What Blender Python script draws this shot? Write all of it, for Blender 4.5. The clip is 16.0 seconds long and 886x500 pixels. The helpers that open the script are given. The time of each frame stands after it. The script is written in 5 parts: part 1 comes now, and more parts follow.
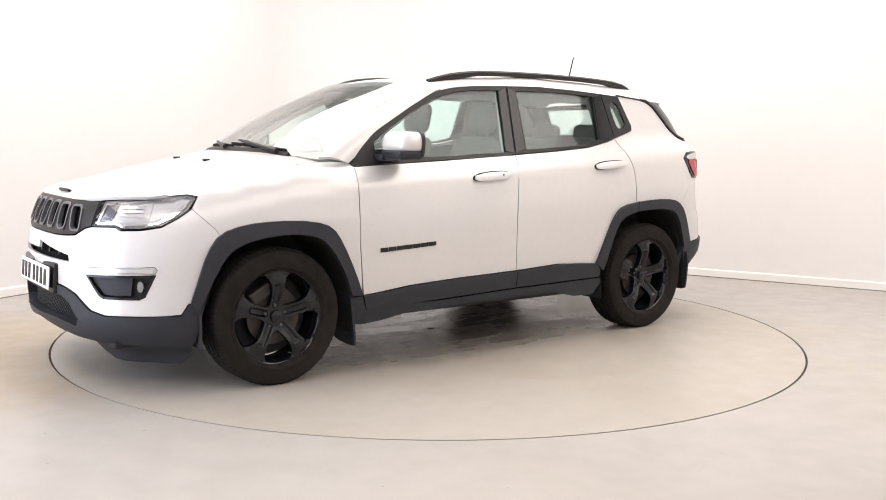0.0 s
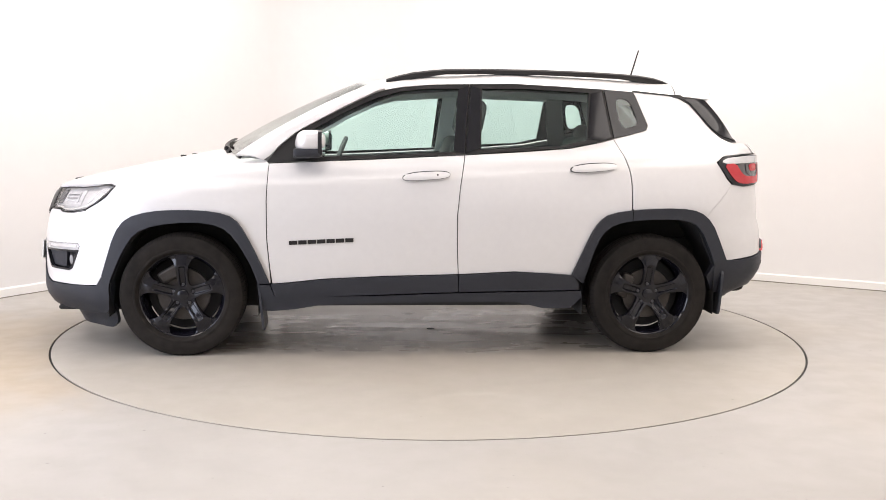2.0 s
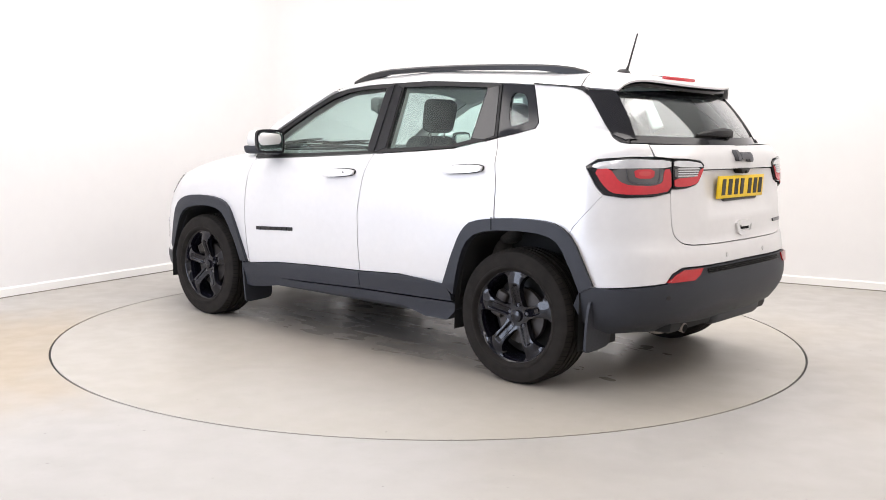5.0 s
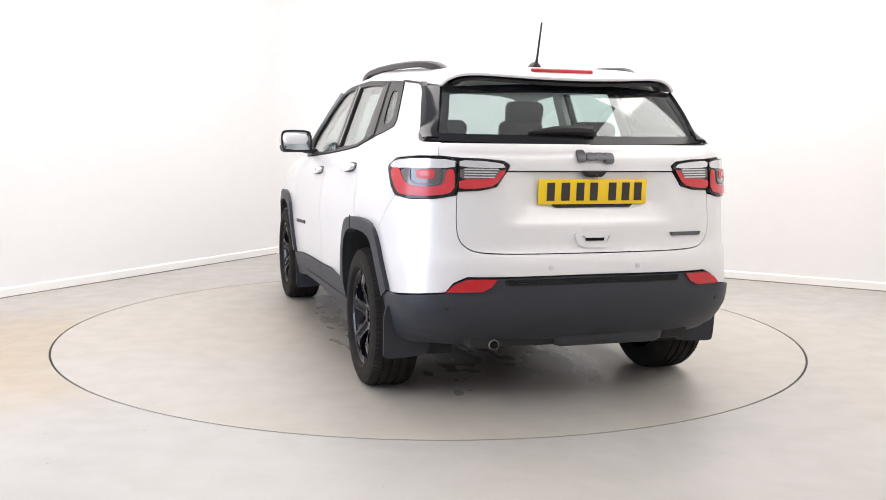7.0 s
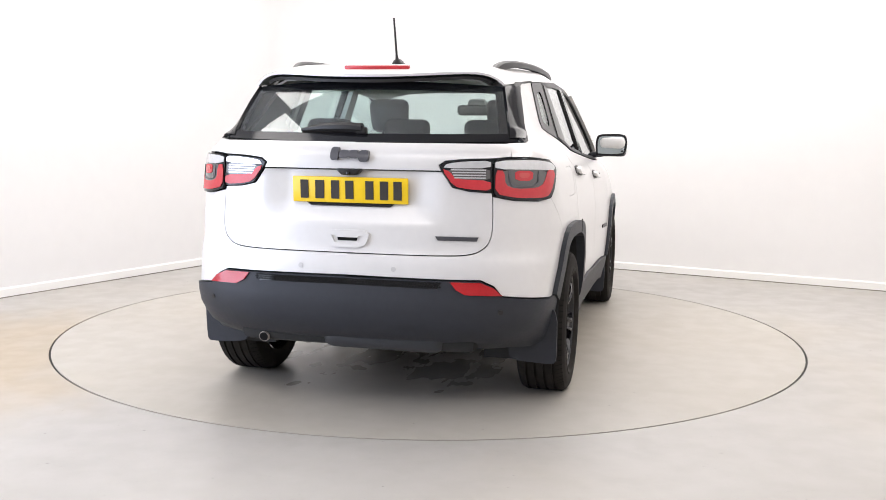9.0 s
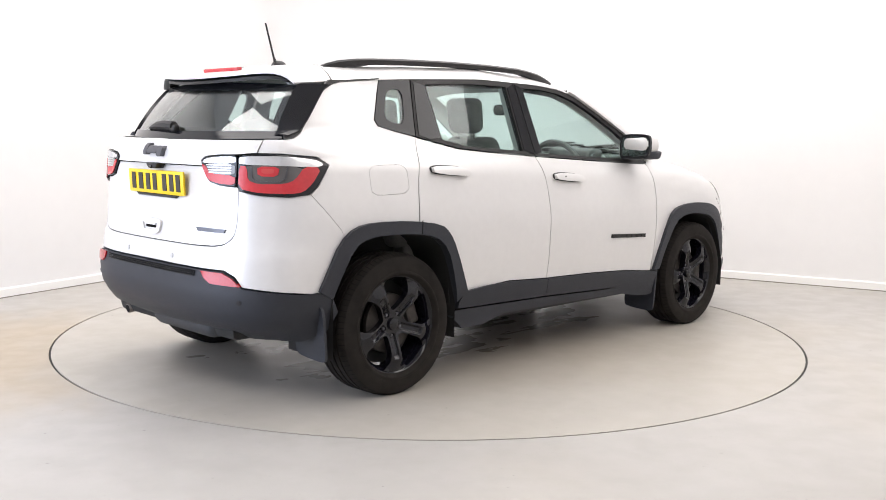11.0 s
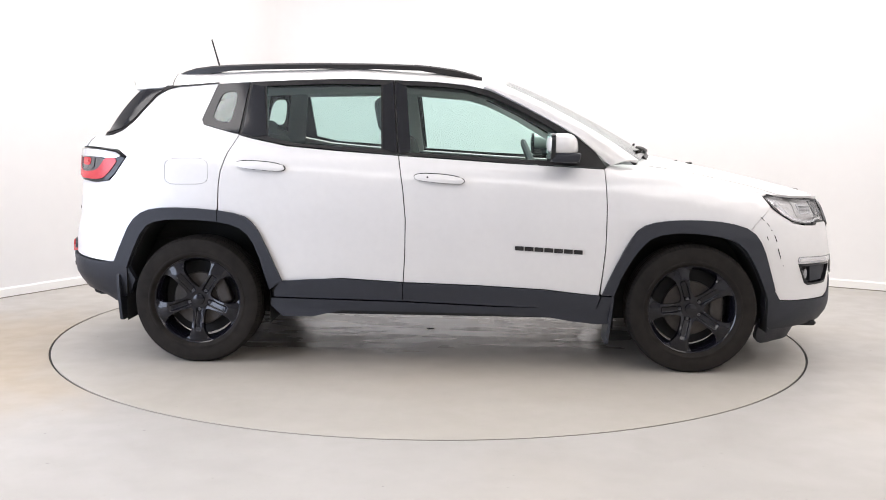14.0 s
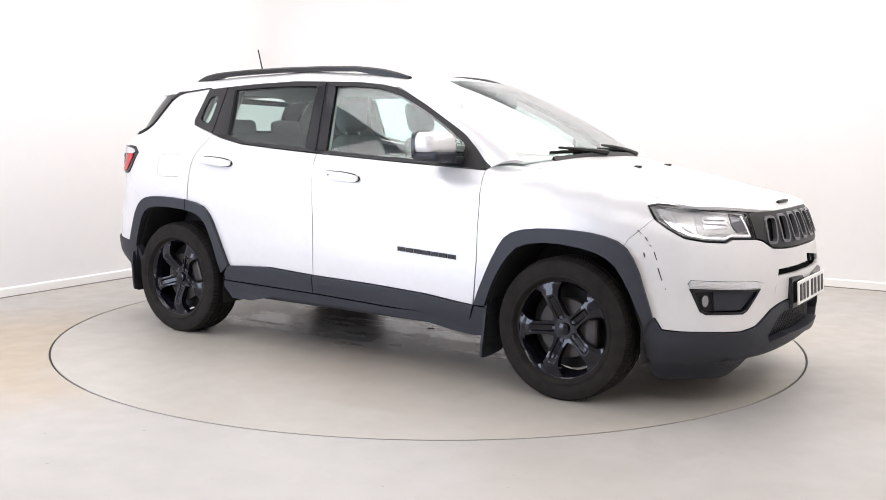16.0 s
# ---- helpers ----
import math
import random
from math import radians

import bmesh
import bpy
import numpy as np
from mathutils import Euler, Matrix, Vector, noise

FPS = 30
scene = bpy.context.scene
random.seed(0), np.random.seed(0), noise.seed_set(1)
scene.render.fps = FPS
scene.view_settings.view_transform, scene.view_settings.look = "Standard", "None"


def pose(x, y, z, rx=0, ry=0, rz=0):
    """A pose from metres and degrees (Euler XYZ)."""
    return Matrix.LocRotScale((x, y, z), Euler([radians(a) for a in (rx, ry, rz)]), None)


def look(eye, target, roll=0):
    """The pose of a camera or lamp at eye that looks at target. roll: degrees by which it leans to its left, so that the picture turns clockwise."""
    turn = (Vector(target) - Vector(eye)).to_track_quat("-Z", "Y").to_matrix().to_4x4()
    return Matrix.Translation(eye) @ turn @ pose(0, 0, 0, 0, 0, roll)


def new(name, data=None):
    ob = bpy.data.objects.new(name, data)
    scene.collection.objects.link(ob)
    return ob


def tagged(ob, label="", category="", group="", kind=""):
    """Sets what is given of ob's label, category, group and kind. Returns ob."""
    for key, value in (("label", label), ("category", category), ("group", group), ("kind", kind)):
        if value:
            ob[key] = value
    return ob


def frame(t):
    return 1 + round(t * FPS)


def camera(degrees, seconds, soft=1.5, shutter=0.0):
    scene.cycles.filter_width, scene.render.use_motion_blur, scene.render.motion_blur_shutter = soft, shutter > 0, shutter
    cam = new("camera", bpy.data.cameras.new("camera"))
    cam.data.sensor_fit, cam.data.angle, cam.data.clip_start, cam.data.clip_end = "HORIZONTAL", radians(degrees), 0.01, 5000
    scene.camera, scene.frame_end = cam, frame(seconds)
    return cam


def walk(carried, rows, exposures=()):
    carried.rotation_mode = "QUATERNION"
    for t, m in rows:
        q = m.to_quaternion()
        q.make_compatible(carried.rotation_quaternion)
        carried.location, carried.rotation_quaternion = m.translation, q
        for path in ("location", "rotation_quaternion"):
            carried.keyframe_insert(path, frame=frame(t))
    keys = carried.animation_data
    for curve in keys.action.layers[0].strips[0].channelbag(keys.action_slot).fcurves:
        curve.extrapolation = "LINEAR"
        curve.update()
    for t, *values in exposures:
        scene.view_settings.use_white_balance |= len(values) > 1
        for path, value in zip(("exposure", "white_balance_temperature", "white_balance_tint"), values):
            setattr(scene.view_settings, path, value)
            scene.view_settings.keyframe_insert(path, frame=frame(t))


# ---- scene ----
# ---------------------------------------------------------------- camera
cam = camera(49.35, 16.0, soft=0.9)
EYE = Matrix.Translation((0, -6.081, 1.249)) @ (pose(0, 0, 0, 0, 0, -0.701) @ pose(0, 0, 0, 90 - 6.944) @ pose(0, 0, 0, 0, 0, 0.746)).to_3x3().to_4x4()
walk(cam, [(0, EYE), (16, EYE)], exposures=[(0, -0.21, 7000, 15), (3.5, -0.18, 6800, 14), (6, -0.17, 6580, 12), (10, -0.17, 6580, 12), (16, -0.20, 6550, 13)])


def heading(t):
    """The turntable's angle in degrees at t seconds."""
    return 90.958 - 15.6307 * (t - 8) - 0.002577 * (t - 8) ** 2


# ---------------------------------------------------------------- light
world = bpy.data.worlds.new("world")
scene.world = world
world.use_nodes = True
world.node_tree.nodes["Background"].inputs[0].default_value = (0.8, 0.85, 0.9, 1)
world.node_tree.nodes["Background"].inputs[1].default_value = 0.1


def area_lamp(name, eye, target, sx, sy, watts, colour):
    data = bpy.data.lights.new(name, "AREA")
    data.shape, data.size, data.size_y, data.energy, data.color = "RECTANGLE", sx, sy, watts, colour
    ob = new(name, data)
    ob.matrix_world = look(eye, target)
    return ob


area_lamp("ceiling_light_table", (0.2, 0.7, 3.7), (0.2, 0.71, 0), 5.6, 4.0, 300, (1.0, 0.975, 0.95))
area_lamp("ceiling_light_left", (-3.55, -2.9, 3.7), (-3.55, -2.89, 0), 1.5, 3.2, 88, (1.0, 0.975, 0.95))
area_lamp("ceiling_light_right", (4.0, -2.6, 3.7), (4.0, -2.59, 0), 2.8, 4.8, 150, (1.0, 0.975, 0.95))
# Added fill above the camera to lift the near doors; no lamp known there.
area_lamp("front_fill_light", (0.3, -5.6, 3.7), (0.3, -5.59, 0), 6.0, 1.7, 125, (1.0, 0.975, 0.95))
# Cool light from the unseen left side, placed where wheel reflections point.
area_lamp("side_light", (-4.55, -3.1, 1.42), (0, -0.3, 1.3), 3.4, 2.75, 240, (0.68, 0.79, 1.0))

# ---------------------------------------------------------------- materials
def material(name, colour, rough=0.5, metal=0.0, coat=0.0, grain=0.0, scale=40.0, bump=0.0, bump_scale=200.0, spec=0.5, trans=0.0, vary_rough=0.0):
    m = bpy.data.materials.new(name)
    m.use_nodes = True
    nt = m.node_tree
    b = nt.nodes["Principled BSDF"]
    b.inputs["Base Color"].default_value = (*colour, 1)
    b.inputs["Roughness"].default_value = rough
    b.inputs["Metallic"].default_value = metal
    b.inputs["Coat Weight"].default_value = coat
    b.inputs["Coat Roughness"].default_value = 0.04
    b.inputs["Specular IOR Level"].default_value = spec
    b.inputs["Transmission Weight"].default_value = trans
    tc = nt.nodes.new("ShaderNodeTexCoord")
    if grain or vary_rough:
        n1 = nt.nodes.new("ShaderNodeTexNoise")
        n1.inputs["Scale"].default_value = scale
        n1.inputs["Detail"].default_value = 6
        n2 = nt.nodes.new("ShaderNodeTexNoise")
        n2.inputs["Scale"].default_value = scale * 0.06
        n2.inputs["Detail"].default_value = 3
        nt.links.new(tc.outputs["Object"], n1.inputs["Vector"])
        nt.links.new(tc.outputs["Object"], n2.inputs["Vector"])
        add = nt.nodes.new("ShaderNodeMath")
        add.operation = "ADD"
        nt.links.new(n1.outputs["Fac"], add.inputs[0])
        nt.links.new(n2.outputs["Fac"], add.inputs[1])
        if grain:
            r = nt.nodes.new("ShaderNodeMapRange")
            r.inputs[1].default_value, r.inputs[2].default_value = 0.6, 1.4
            r.inputs[3].default_value, r.inputs[4].default_value = 1 - grain, 1 + grain
            nt.links.new(add.outputs[0], r.inputs[0])
            mul = nt.nodes.new("ShaderNodeVectorMath")
            mul.operation = "SCALE"
            mul.inputs[0].default_value = colour
            nt.links.new(r.outputs[0], mul.inputs["Scale"])
            nt.links.new(mul.outputs[0], b.inputs["Base Color"])
        if vary_rough:
            r = nt.nodes.new("ShaderNodeMapRange")
            r.inputs[1].default_value, r.inputs[2].default_value = 0.6, 1.4
            r.inputs[3].default_value, r.inputs[4].default_value = rough - vary_rough, rough + vary_rough
            nt.links.new(add.outputs[0], r.inputs[0])
            nt.links.new(r.outputs[0], b.inputs["Roughness"])
    if bump:
        n3 = nt.nodes.new("ShaderNodeTexNoise")
        n3.inputs["Scale"].default_value = bump_scale
        n3.inputs["Detail"].default_value = 2
        nt.links.new(tc.outputs["Object"], n3.inputs["Vector"])
        bp = nt.nodes.new("ShaderNodeBump")
        bp.inputs["Strength"].default_value = bump
        bp.inputs["Distance"].default_value = 0.001
        nt.links.new(n3.outputs["Fac"], bp.inputs["Height"])
        nt.links.new(bp.outputs[0], b.inputs["Normal"])
    return m


def glass(name, tint, strength=1.0, base=0.035):
    m = bpy.data.materials.new(name)
    m.use_nodes = True
    nt = m.node_tree
    nt.nodes.remove(nt.nodes["Principled BSDF"])
    clear, gloss, mix, fr = (nt.nodes.new(n) for n in ("ShaderNodeBsdfTransparent", "ShaderNodeBsdfGlossy", "ShaderNodeMixShader", "ShaderNodeLayerWeight"))
    clear.inputs[0].default_value = (*tint, 1)
    gloss.inputs["Roughness"].default_value = 0.01
    power, scale = nt.nodes.new("ShaderNodeMath"), nt.nodes.new("ShaderNodeMath")
    power.operation, scale.operation = "POWER", "MULTIPLY_ADD"
    power.inputs[1].default_value, scale.inputs[1].default_value, scale.inputs[2].default_value = 4.5, 0.9 * strength, base * strength
    fr.inputs["Blend"].default_value = 0.5
    nt.links.new(fr.outputs["Facing"], power.inputs[0])
    nt.links.new(power.outputs[0], scale.inputs[0])
    nt.links.new(scale.outputs[0], mix.inputs[0])
    nt.links.new(clear.outputs[0], mix.inputs[1])
    nt.links.new(gloss.outputs[0], mix.inputs[2])
    nt.links.new(mix.outputs[0], nt.nodes["Material Output"].inputs["Surface"])
    return m


PAINT = material("pearl_white_paint", (0.645, 0.635, 0.63), 0.34, 0.2, 0.6, grain=0.025, scale=28)
PAINT.node_tree.nodes["Principled BSDF"].inputs["Coat Roughness"].default_value = 0.17
PLASTIC = material("grained_black_plastic", (0.022, 0.024, 0.031), 0.5, spec=0.35, bump=0.4, bump_scale=900, grain=0.12, scale=30)
GLOSS_BLACK = material("gloss_black_trim", (0.010, 0.010, 0.012), 0.10, spec=0.4)
SATIN_BLACK = material("satin_black_trim", (0.016, 0.015, 0.015), 0.4, spec=0.3)
RUBBER = material("tyre_rubber", (0.015, 0.0128, 0.0112), 0.8, spec=0.15, grain=0.55, scale=18, bump=0.3, bump_scale=300)
ALLOY = material("black_alloy", (0.005, 0.005, 0.008), 0.07, 0.0, coat=0.0, spec=0.4)
DARK = material("underbody_black", (0.012, 0.012, 0.012), 0.8, grain=0.3, scale=12)
STEEL = material("brushed_steel", (0.45, 0.43, 0.41), 0.35, 1.0, grain=0.15, scale=60)
RUST = material("rusty_steel", (0.34, 0.30, 0.27), 0.55, 0.4, grain=0.4, scale=30)
CHROME = material("bright_chrome", (0.85, 0.85, 0.86), 0.08, 1.0)
GREY_TRIM = material("dark_silver_trim", (0.09, 0.09, 0.1), 0.3, 0.6)
RED = material("red_lens", (0.47, 0.03, 0.038), 0.26, coat=0.0, spec=0.5, grain=0.12, scale=70)
RED_PALE = material("pale_red_lens", (0.50, 0.06, 0.06), 0.12, coat=0.3)
RED_DEEP = material("deep_red_lens", (0.40, 0.010, 0.014), 0.14, coat=0.25, spec=0.4, grain=0.12, scale=70)
CLEAR_LENS = material("clear_ribbed_lens", (0.60, 0.60, 0.61), 0.18, 0.45, coat=1.0, grain=0.1, scale=60)
SMOKED = material("smoked_lens", (0.085, 0.08, 0.08), 0.14, 0.1, coat=0.6)
GREY_TANK = material("grey_underbody_plastic", (0.022, 0.024, 0.029), 0.55, grain=0.2, scale=20)
SLOT_RIM = material("dull_silver_slot_rim", (0.16, 0.16, 0.17), 0.3, 0.6)
LAMP_SILVER = material("lamp_reflector", (0.62, 0.61, 0.61), 0.28, 0.55)
FOG_LENS = material("fog_lamp_lens", (0.3, 0.3, 0.31), 0.2, 0.4)
BRAKE = material("worn_brake_disc", (0.05, 0.044, 0.04), 0.5, 0.6, grain=0.25, scale=40)
YELLOW = material("yellow_plate", (0.78, 0.52, 0.005), 0.35, grain=0.04, scale=60)
WHITE_PLATE = material("white_plate", (0.75, 0.75, 0.73), 0.35, grain=0.04, scale=60)
INK = material("plate_ink", (0.02, 0.015, 0.012), 0.5)
CLOTH = material("dark_seat_cloth", (0.12, 0.115, 0.11), 0.9, grain=0.3, scale=120, bump=0.4, bump_scale=600)
TRIM_DARK = material("interior_black_plastic", (0.12, 0.12, 0.12), 0.6, grain=0.15, scale=60)
TRIM_LIGHT = material("interior_light_grey", (0.70, 0.69, 0.66), 0.8, grain=0.05, scale=60)
GLASS_CLEAR = glass("green_tinted_glass", (0.90, 0.985, 0.965), 1.3, 0.034)
GLASS_SCREEN = glass("windscreen_glass", (0.93, 0.98, 0.965), 1.0, 0.095)
GLASS_DARK = glass("rear_door_glass", (0.87, 0.955, 0.935), 1.3, 0.042)
GLASS_REAR = glass("rear_screen_glass", (0.90, 0.945, 0.935), 1.2, 0.085)
GLASS_LAMP = glass("clear_lamp_cover", (0.99, 0.99, 0.99), 0.7)
LAMP_GREY = material("grey_lamp_housing", (0.52, 0.51, 0.51), 0.3, 0.25, grain=0.1, scale=50)
MIRROR = material("mirror_glass", (0.50, 0.56, 0.57), 0.02, 1.0)
CHIP = material("exposed_primer", (0.02, 0.02, 0.022), 0.8)


def wall_material(name, colour):
    return material(name, colour, 0.75, grain=0.02, scale=8, bump=0.15, bump_scale=60, vary_rough=0.08)


def floor_material(name, table):
    """Painted concrete: pale warm grey with brown dust, fine specks and scuffs; on the table also a wet patch, off it a
    tan stain tinted by warm light.
    """
    m = bpy.data.materials.new(name)
    m.use_nodes = True
    nt = m.node_tree
    b = nt.nodes["Principled BSDF"]
    tc = nt.nodes.new("ShaderNodeTexCoord")

    def noise_tex(scale, detail=4, dist=0.0):
        n = nt.nodes.new("ShaderNodeTexNoise")
        n.inputs["Scale"].default_value, n.inputs["Detail"].default_value, n.inputs["Distortion"].default_value = scale, detail, dist
        nt.links.new(tc.outputs["Object"], n.inputs["Vector"])
        return n.outputs["Fac"]

    def ramp(src, lo, hi, a=0.0, z=1.0):
        r = nt.nodes.new("ShaderNodeMapRange")
        r.interpolation_type = "SMOOTHSTEP"
        for k, v in enumerate((lo, hi, a, z)):
            r.inputs[k + 1].default_value = v
        nt.links.new(src, r.inputs[0])
        return r.outputs[0]

    def mixc(fac, a, c):
        x = nt.nodes.new("ShaderNodeMix")
        x.data_type = "RGBA"
        nt.links.new(fac, x.inputs[0])
        for sock, v in ((x.inputs[6], a), (x.inputs[7], c)):
            if isinstance(v, tuple):
                sock.default_value = (*v, 1)
            else:
                nt.links.new(v, sock)
        return x.outputs[2]

    def math2(op, a, c=0.0):
        x = nt.nodes.new("ShaderNodeMath")
        x.operation = op
        for sock, v in ((x.inputs[0], a), (x.inputs[1], c)):
            if isinstance(v, (int, float)):
                sock.default_value = v
            else:
                nt.links.new(v, sock)
        return x.outputs[0]

    sep = nt.nodes.new("ShaderNodeSeparateXYZ")
    nt.links.new(tc.outputs["Object"], sep.inputs[0])
    base = mixc(ramp(noise_tex(0.9), 0.3, 0.75), (0.395, 0.378, 0.355), (0.36, 0.343, 0.32))
    base = mixc(math2("MULTIPLY", ramp(noise_tex(0.7, 3, 0.6), 0.42, 0.8), 0.35), base, (0.38, 0.33, 0.255))
    base = mixc(math2("MULTIPLY", ramp(noise_tex(140, 2), 0.70, 0.76), 0.5), base, (0.12, 0.11, 0.10))
    base = mixc(math2("MULTIPLY", ramp(noise_tex(34, 2), 0.75, 0.79), 0.8), base, (0.06, 0.05, 0.04))
    base = mixc(math2("MULTIPLY", ramp(noise_tex(4.5, 4, 0.8), 0.42, 0.8), 0.16), base, (0.27, 0.25, 0.22))
    if table:
        # Beige deck tone, with warm light from the left worked into the colour.
        base = mixc(ramp(noise_tex(0.5, 3), 0.2, 0.8, 0.35, 0.6), base, (0.40, 0.365, 0.305))
    rough = ramp(noise_tex(6), 0.3, 0.7, 0.36, 0.48)
    if not table:
        # Tan patch by the table: floor stain, with warm light in its colour.
        near = math2("ADD", math2("POWER", math2("MULTIPLY", math2("ADD", sep.outputs[0], 2.6), 0.8), 2), math2("POWER", math2("MULTIPLY", math2("ADD", sep.outputs[1], 0.9), 0.75), 2))
        patch = ramp(math2("ADD", near, math2("MULTIPLY", noise_tex(2.2, 5, 0.8), 1.6)), 0.7, 2.4, 1.0, 0.0)
        base = mixc(math2("MULTIPLY", patch, 0.8), base, (0.37, 0.295, 0.20))
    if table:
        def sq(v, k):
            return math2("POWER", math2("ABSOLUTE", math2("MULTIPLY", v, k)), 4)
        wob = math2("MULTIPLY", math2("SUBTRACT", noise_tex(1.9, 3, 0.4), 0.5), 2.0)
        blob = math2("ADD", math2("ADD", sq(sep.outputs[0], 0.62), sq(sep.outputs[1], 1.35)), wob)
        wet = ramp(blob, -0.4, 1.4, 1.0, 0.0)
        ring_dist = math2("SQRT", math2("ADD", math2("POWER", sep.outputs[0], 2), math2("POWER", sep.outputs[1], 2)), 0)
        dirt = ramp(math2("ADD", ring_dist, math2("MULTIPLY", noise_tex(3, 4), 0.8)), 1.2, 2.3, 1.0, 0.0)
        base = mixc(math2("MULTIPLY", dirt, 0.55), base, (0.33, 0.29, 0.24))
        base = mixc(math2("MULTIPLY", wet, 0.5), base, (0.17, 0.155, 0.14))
        stretch = nt.nodes.new("ShaderNodeMapping")
        stretch.inputs["Scale"].default_value = (0.8, 3.6, 1.0)
        stretch.inputs["Rotation"].default_value = (0, 0, 0.12)
        nt.links.new(tc.outputs["Object"], stretch.inputs["Vector"])
        sn = nt.nodes.new("ShaderNodeTexNoise")
        sn.inputs["Scale"].default_value, sn.inputs["Detail"].default_value, sn.inputs["Distortion"].default_value = 1.7, 4, 0.6
        nt.links.new(stretch.outputs[0], sn.inputs["Vector"])
        streak = ramp(sn.outputs["Fac"], 0.32, 0.76)
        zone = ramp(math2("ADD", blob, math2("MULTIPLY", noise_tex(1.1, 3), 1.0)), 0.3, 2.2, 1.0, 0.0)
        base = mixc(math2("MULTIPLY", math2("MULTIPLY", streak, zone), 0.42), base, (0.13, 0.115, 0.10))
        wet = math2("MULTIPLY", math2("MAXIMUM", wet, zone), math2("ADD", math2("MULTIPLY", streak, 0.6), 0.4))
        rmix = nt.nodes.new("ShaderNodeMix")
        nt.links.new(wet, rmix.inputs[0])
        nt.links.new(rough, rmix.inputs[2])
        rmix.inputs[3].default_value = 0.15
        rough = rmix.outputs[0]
    nt.links.new(base, b.inputs["Base Color"])
    nt.links.new(rough, b.inputs["Roughness"])
    bp = nt.nodes.new("ShaderNodeBump")
    bp.inputs["Strength"].default_value, bp.inputs["Distance"].default_value = 0.12, 0.002
    nt.links.new(noise_tex(35, 4), bp.inputs["Height"])
    nt.links.new(bp.outputs[0], b.inputs["Normal"])
    return m


FLOOR = floor_material("painted_concrete_floor", False)
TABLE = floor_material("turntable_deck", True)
WALL = wall_material("white_wall_paint", (0.715, 0.705, 0.70))
WALL_BACK = wall_material("grey_wall_paint", (0.55, 0.55, 0.555))
CEILING = wall_material("pale_ceiling_paint", (0.60, 0.60, 0.605))
SKIRT = wall_material("white_skirting_paint", (0.75, 0.74, 0.72))
JOINT = material("dark_floor_joint", (0.20, 0.18, 0.155), 0.8, grain=0.5, scale=9)
BOOT_TRIM = material("taupe_boot_lining", (0.24, 0.225, 0.21), 0.8, grain=0.08, scale=60)
MIRROR_SHELL = material("black_mirror_shell", (0.014, 0.014, 0.016), 0.25, spec=0.4)
GAP_MARK_BLACK = material("rim_gap_black", (0.015, 0.014, 0.013), 0.7)
PIT = material("pit_black", (0.008, 0.008, 0.008), 0.9, spec=0.1)

# ---------------------------------------------------------------- mesh helpers
from mathutils.geometry import delaunay_2d_cdt


def finish(me, sharp=35):
    me.set_sharp_from_angle(angle=radians(sharp))
    return me


def part(name, data, mat, parent, label=""):
    """Links a bmesh or mesh as one object under a thing or a part."""
    if isinstance(data, bmesh.types.BMesh):
        me = bpy.data.meshes.new(name)
        for f in data.faces:
            f.smooth = True
        data.to_mesh(me)
        data.free()
        finish(me)
    else:
        me = data
    me.materials.clear()
    me.materials.append(mat)
    ob = new(name, me)
    ob.parent = parent
    if label:
        tagged(ob, label)
    return ob


def mesh_of(name, verts, faces, sharp=35):
    me = bpy.data.meshes.new(name)
    me.from_pydata([tuple(map(float, v)) for v in verts], [], faces)
    me.polygons.foreach_set("use_smooth", [True] * len(me.polygons))
    me.update()
    bm = bmesh.new()
    bm.from_mesh(me)
    bmesh.ops.remove_doubles(bm, verts=bm.verts, dist=1e-5)
    bm.to_mesh(me)
    bm.free()
    return finish(me, sharp)


def inside(poly, pts):
    poly, pts = np.asarray(poly), np.asarray(pts)
    hit = np.zeros(len(pts), bool)
    for (x0, y0), (x1, y1) in zip(poly, np.roll(poly, -1, axis=0)):
        c = (y0 > pts[:, 1]) != (y1 > pts[:, 1])
        with np.errstate(divide="ignore", invalid="ignore"):
            hit ^= c & (pts[:, 0] < (x1 - x0) * (pts[:, 1] - y0) / (y1 - y0) + x0)
    return hit


def chaikin(poly, n=1, keep=0.25):
    for _ in range(n):
        p = np.asarray(poly, float)
        q = np.roll(p, -1, axis=0)
        poly = np.stack([p + (q - p) * keep, q + (p - q) * keep], 1).reshape(-1, 2)
    return np.asarray(poly, float)


def soften(line, n=2):
    """Rounds the inner corners of an open line."""
    for _ in range(n):
        p = np.asarray(line, float)
        mid = np.stack([p[:-1] * 0.75 + p[1:] * 0.25, p[:-1] * 0.25 + p[1:] * 0.75], 1).reshape(-1, 2)
        line = np.vstack([p[:1], mid[1:-1], p[-1:]])
    return [tuple(v) for v in line]


def shrink(poly, g):
    p = np.asarray(poly, float)
    area = 0.5 * np.sum(p[:, 0] * np.roll(p[:, 1], -1) - np.roll(p[:, 0], -1) * p[:, 1])
    if area < 0:
        p = p[::-1]
    a, c = p - np.roll(p, 1, axis=0), np.roll(p, -1, axis=0) - p
    na = np.stack([-a[:, 1], a[:, 0]], 1) / (np.linalg.norm(a, axis=1)[:, None] + 1e-9)
    nc = np.stack([-c[:, 1], c[:, 0]], 1) / (np.linalg.norm(c, axis=1)[:, None] + 1e-9)
    m = na + nc
    m /= np.maximum(np.sum(m * na, axis=1), 0.5)[:, None]
    return p + m * g


def split_edges(poly, res):
    out = []
    for a, c in zip(poly, np.roll(poly, -1, axis=0)):
        n = max(1, int(math.ceil(np.hypot(*(c - a)) / res)))
        out += [a + (c - a) * k / n for k in range(n)]
    return np.array(out)


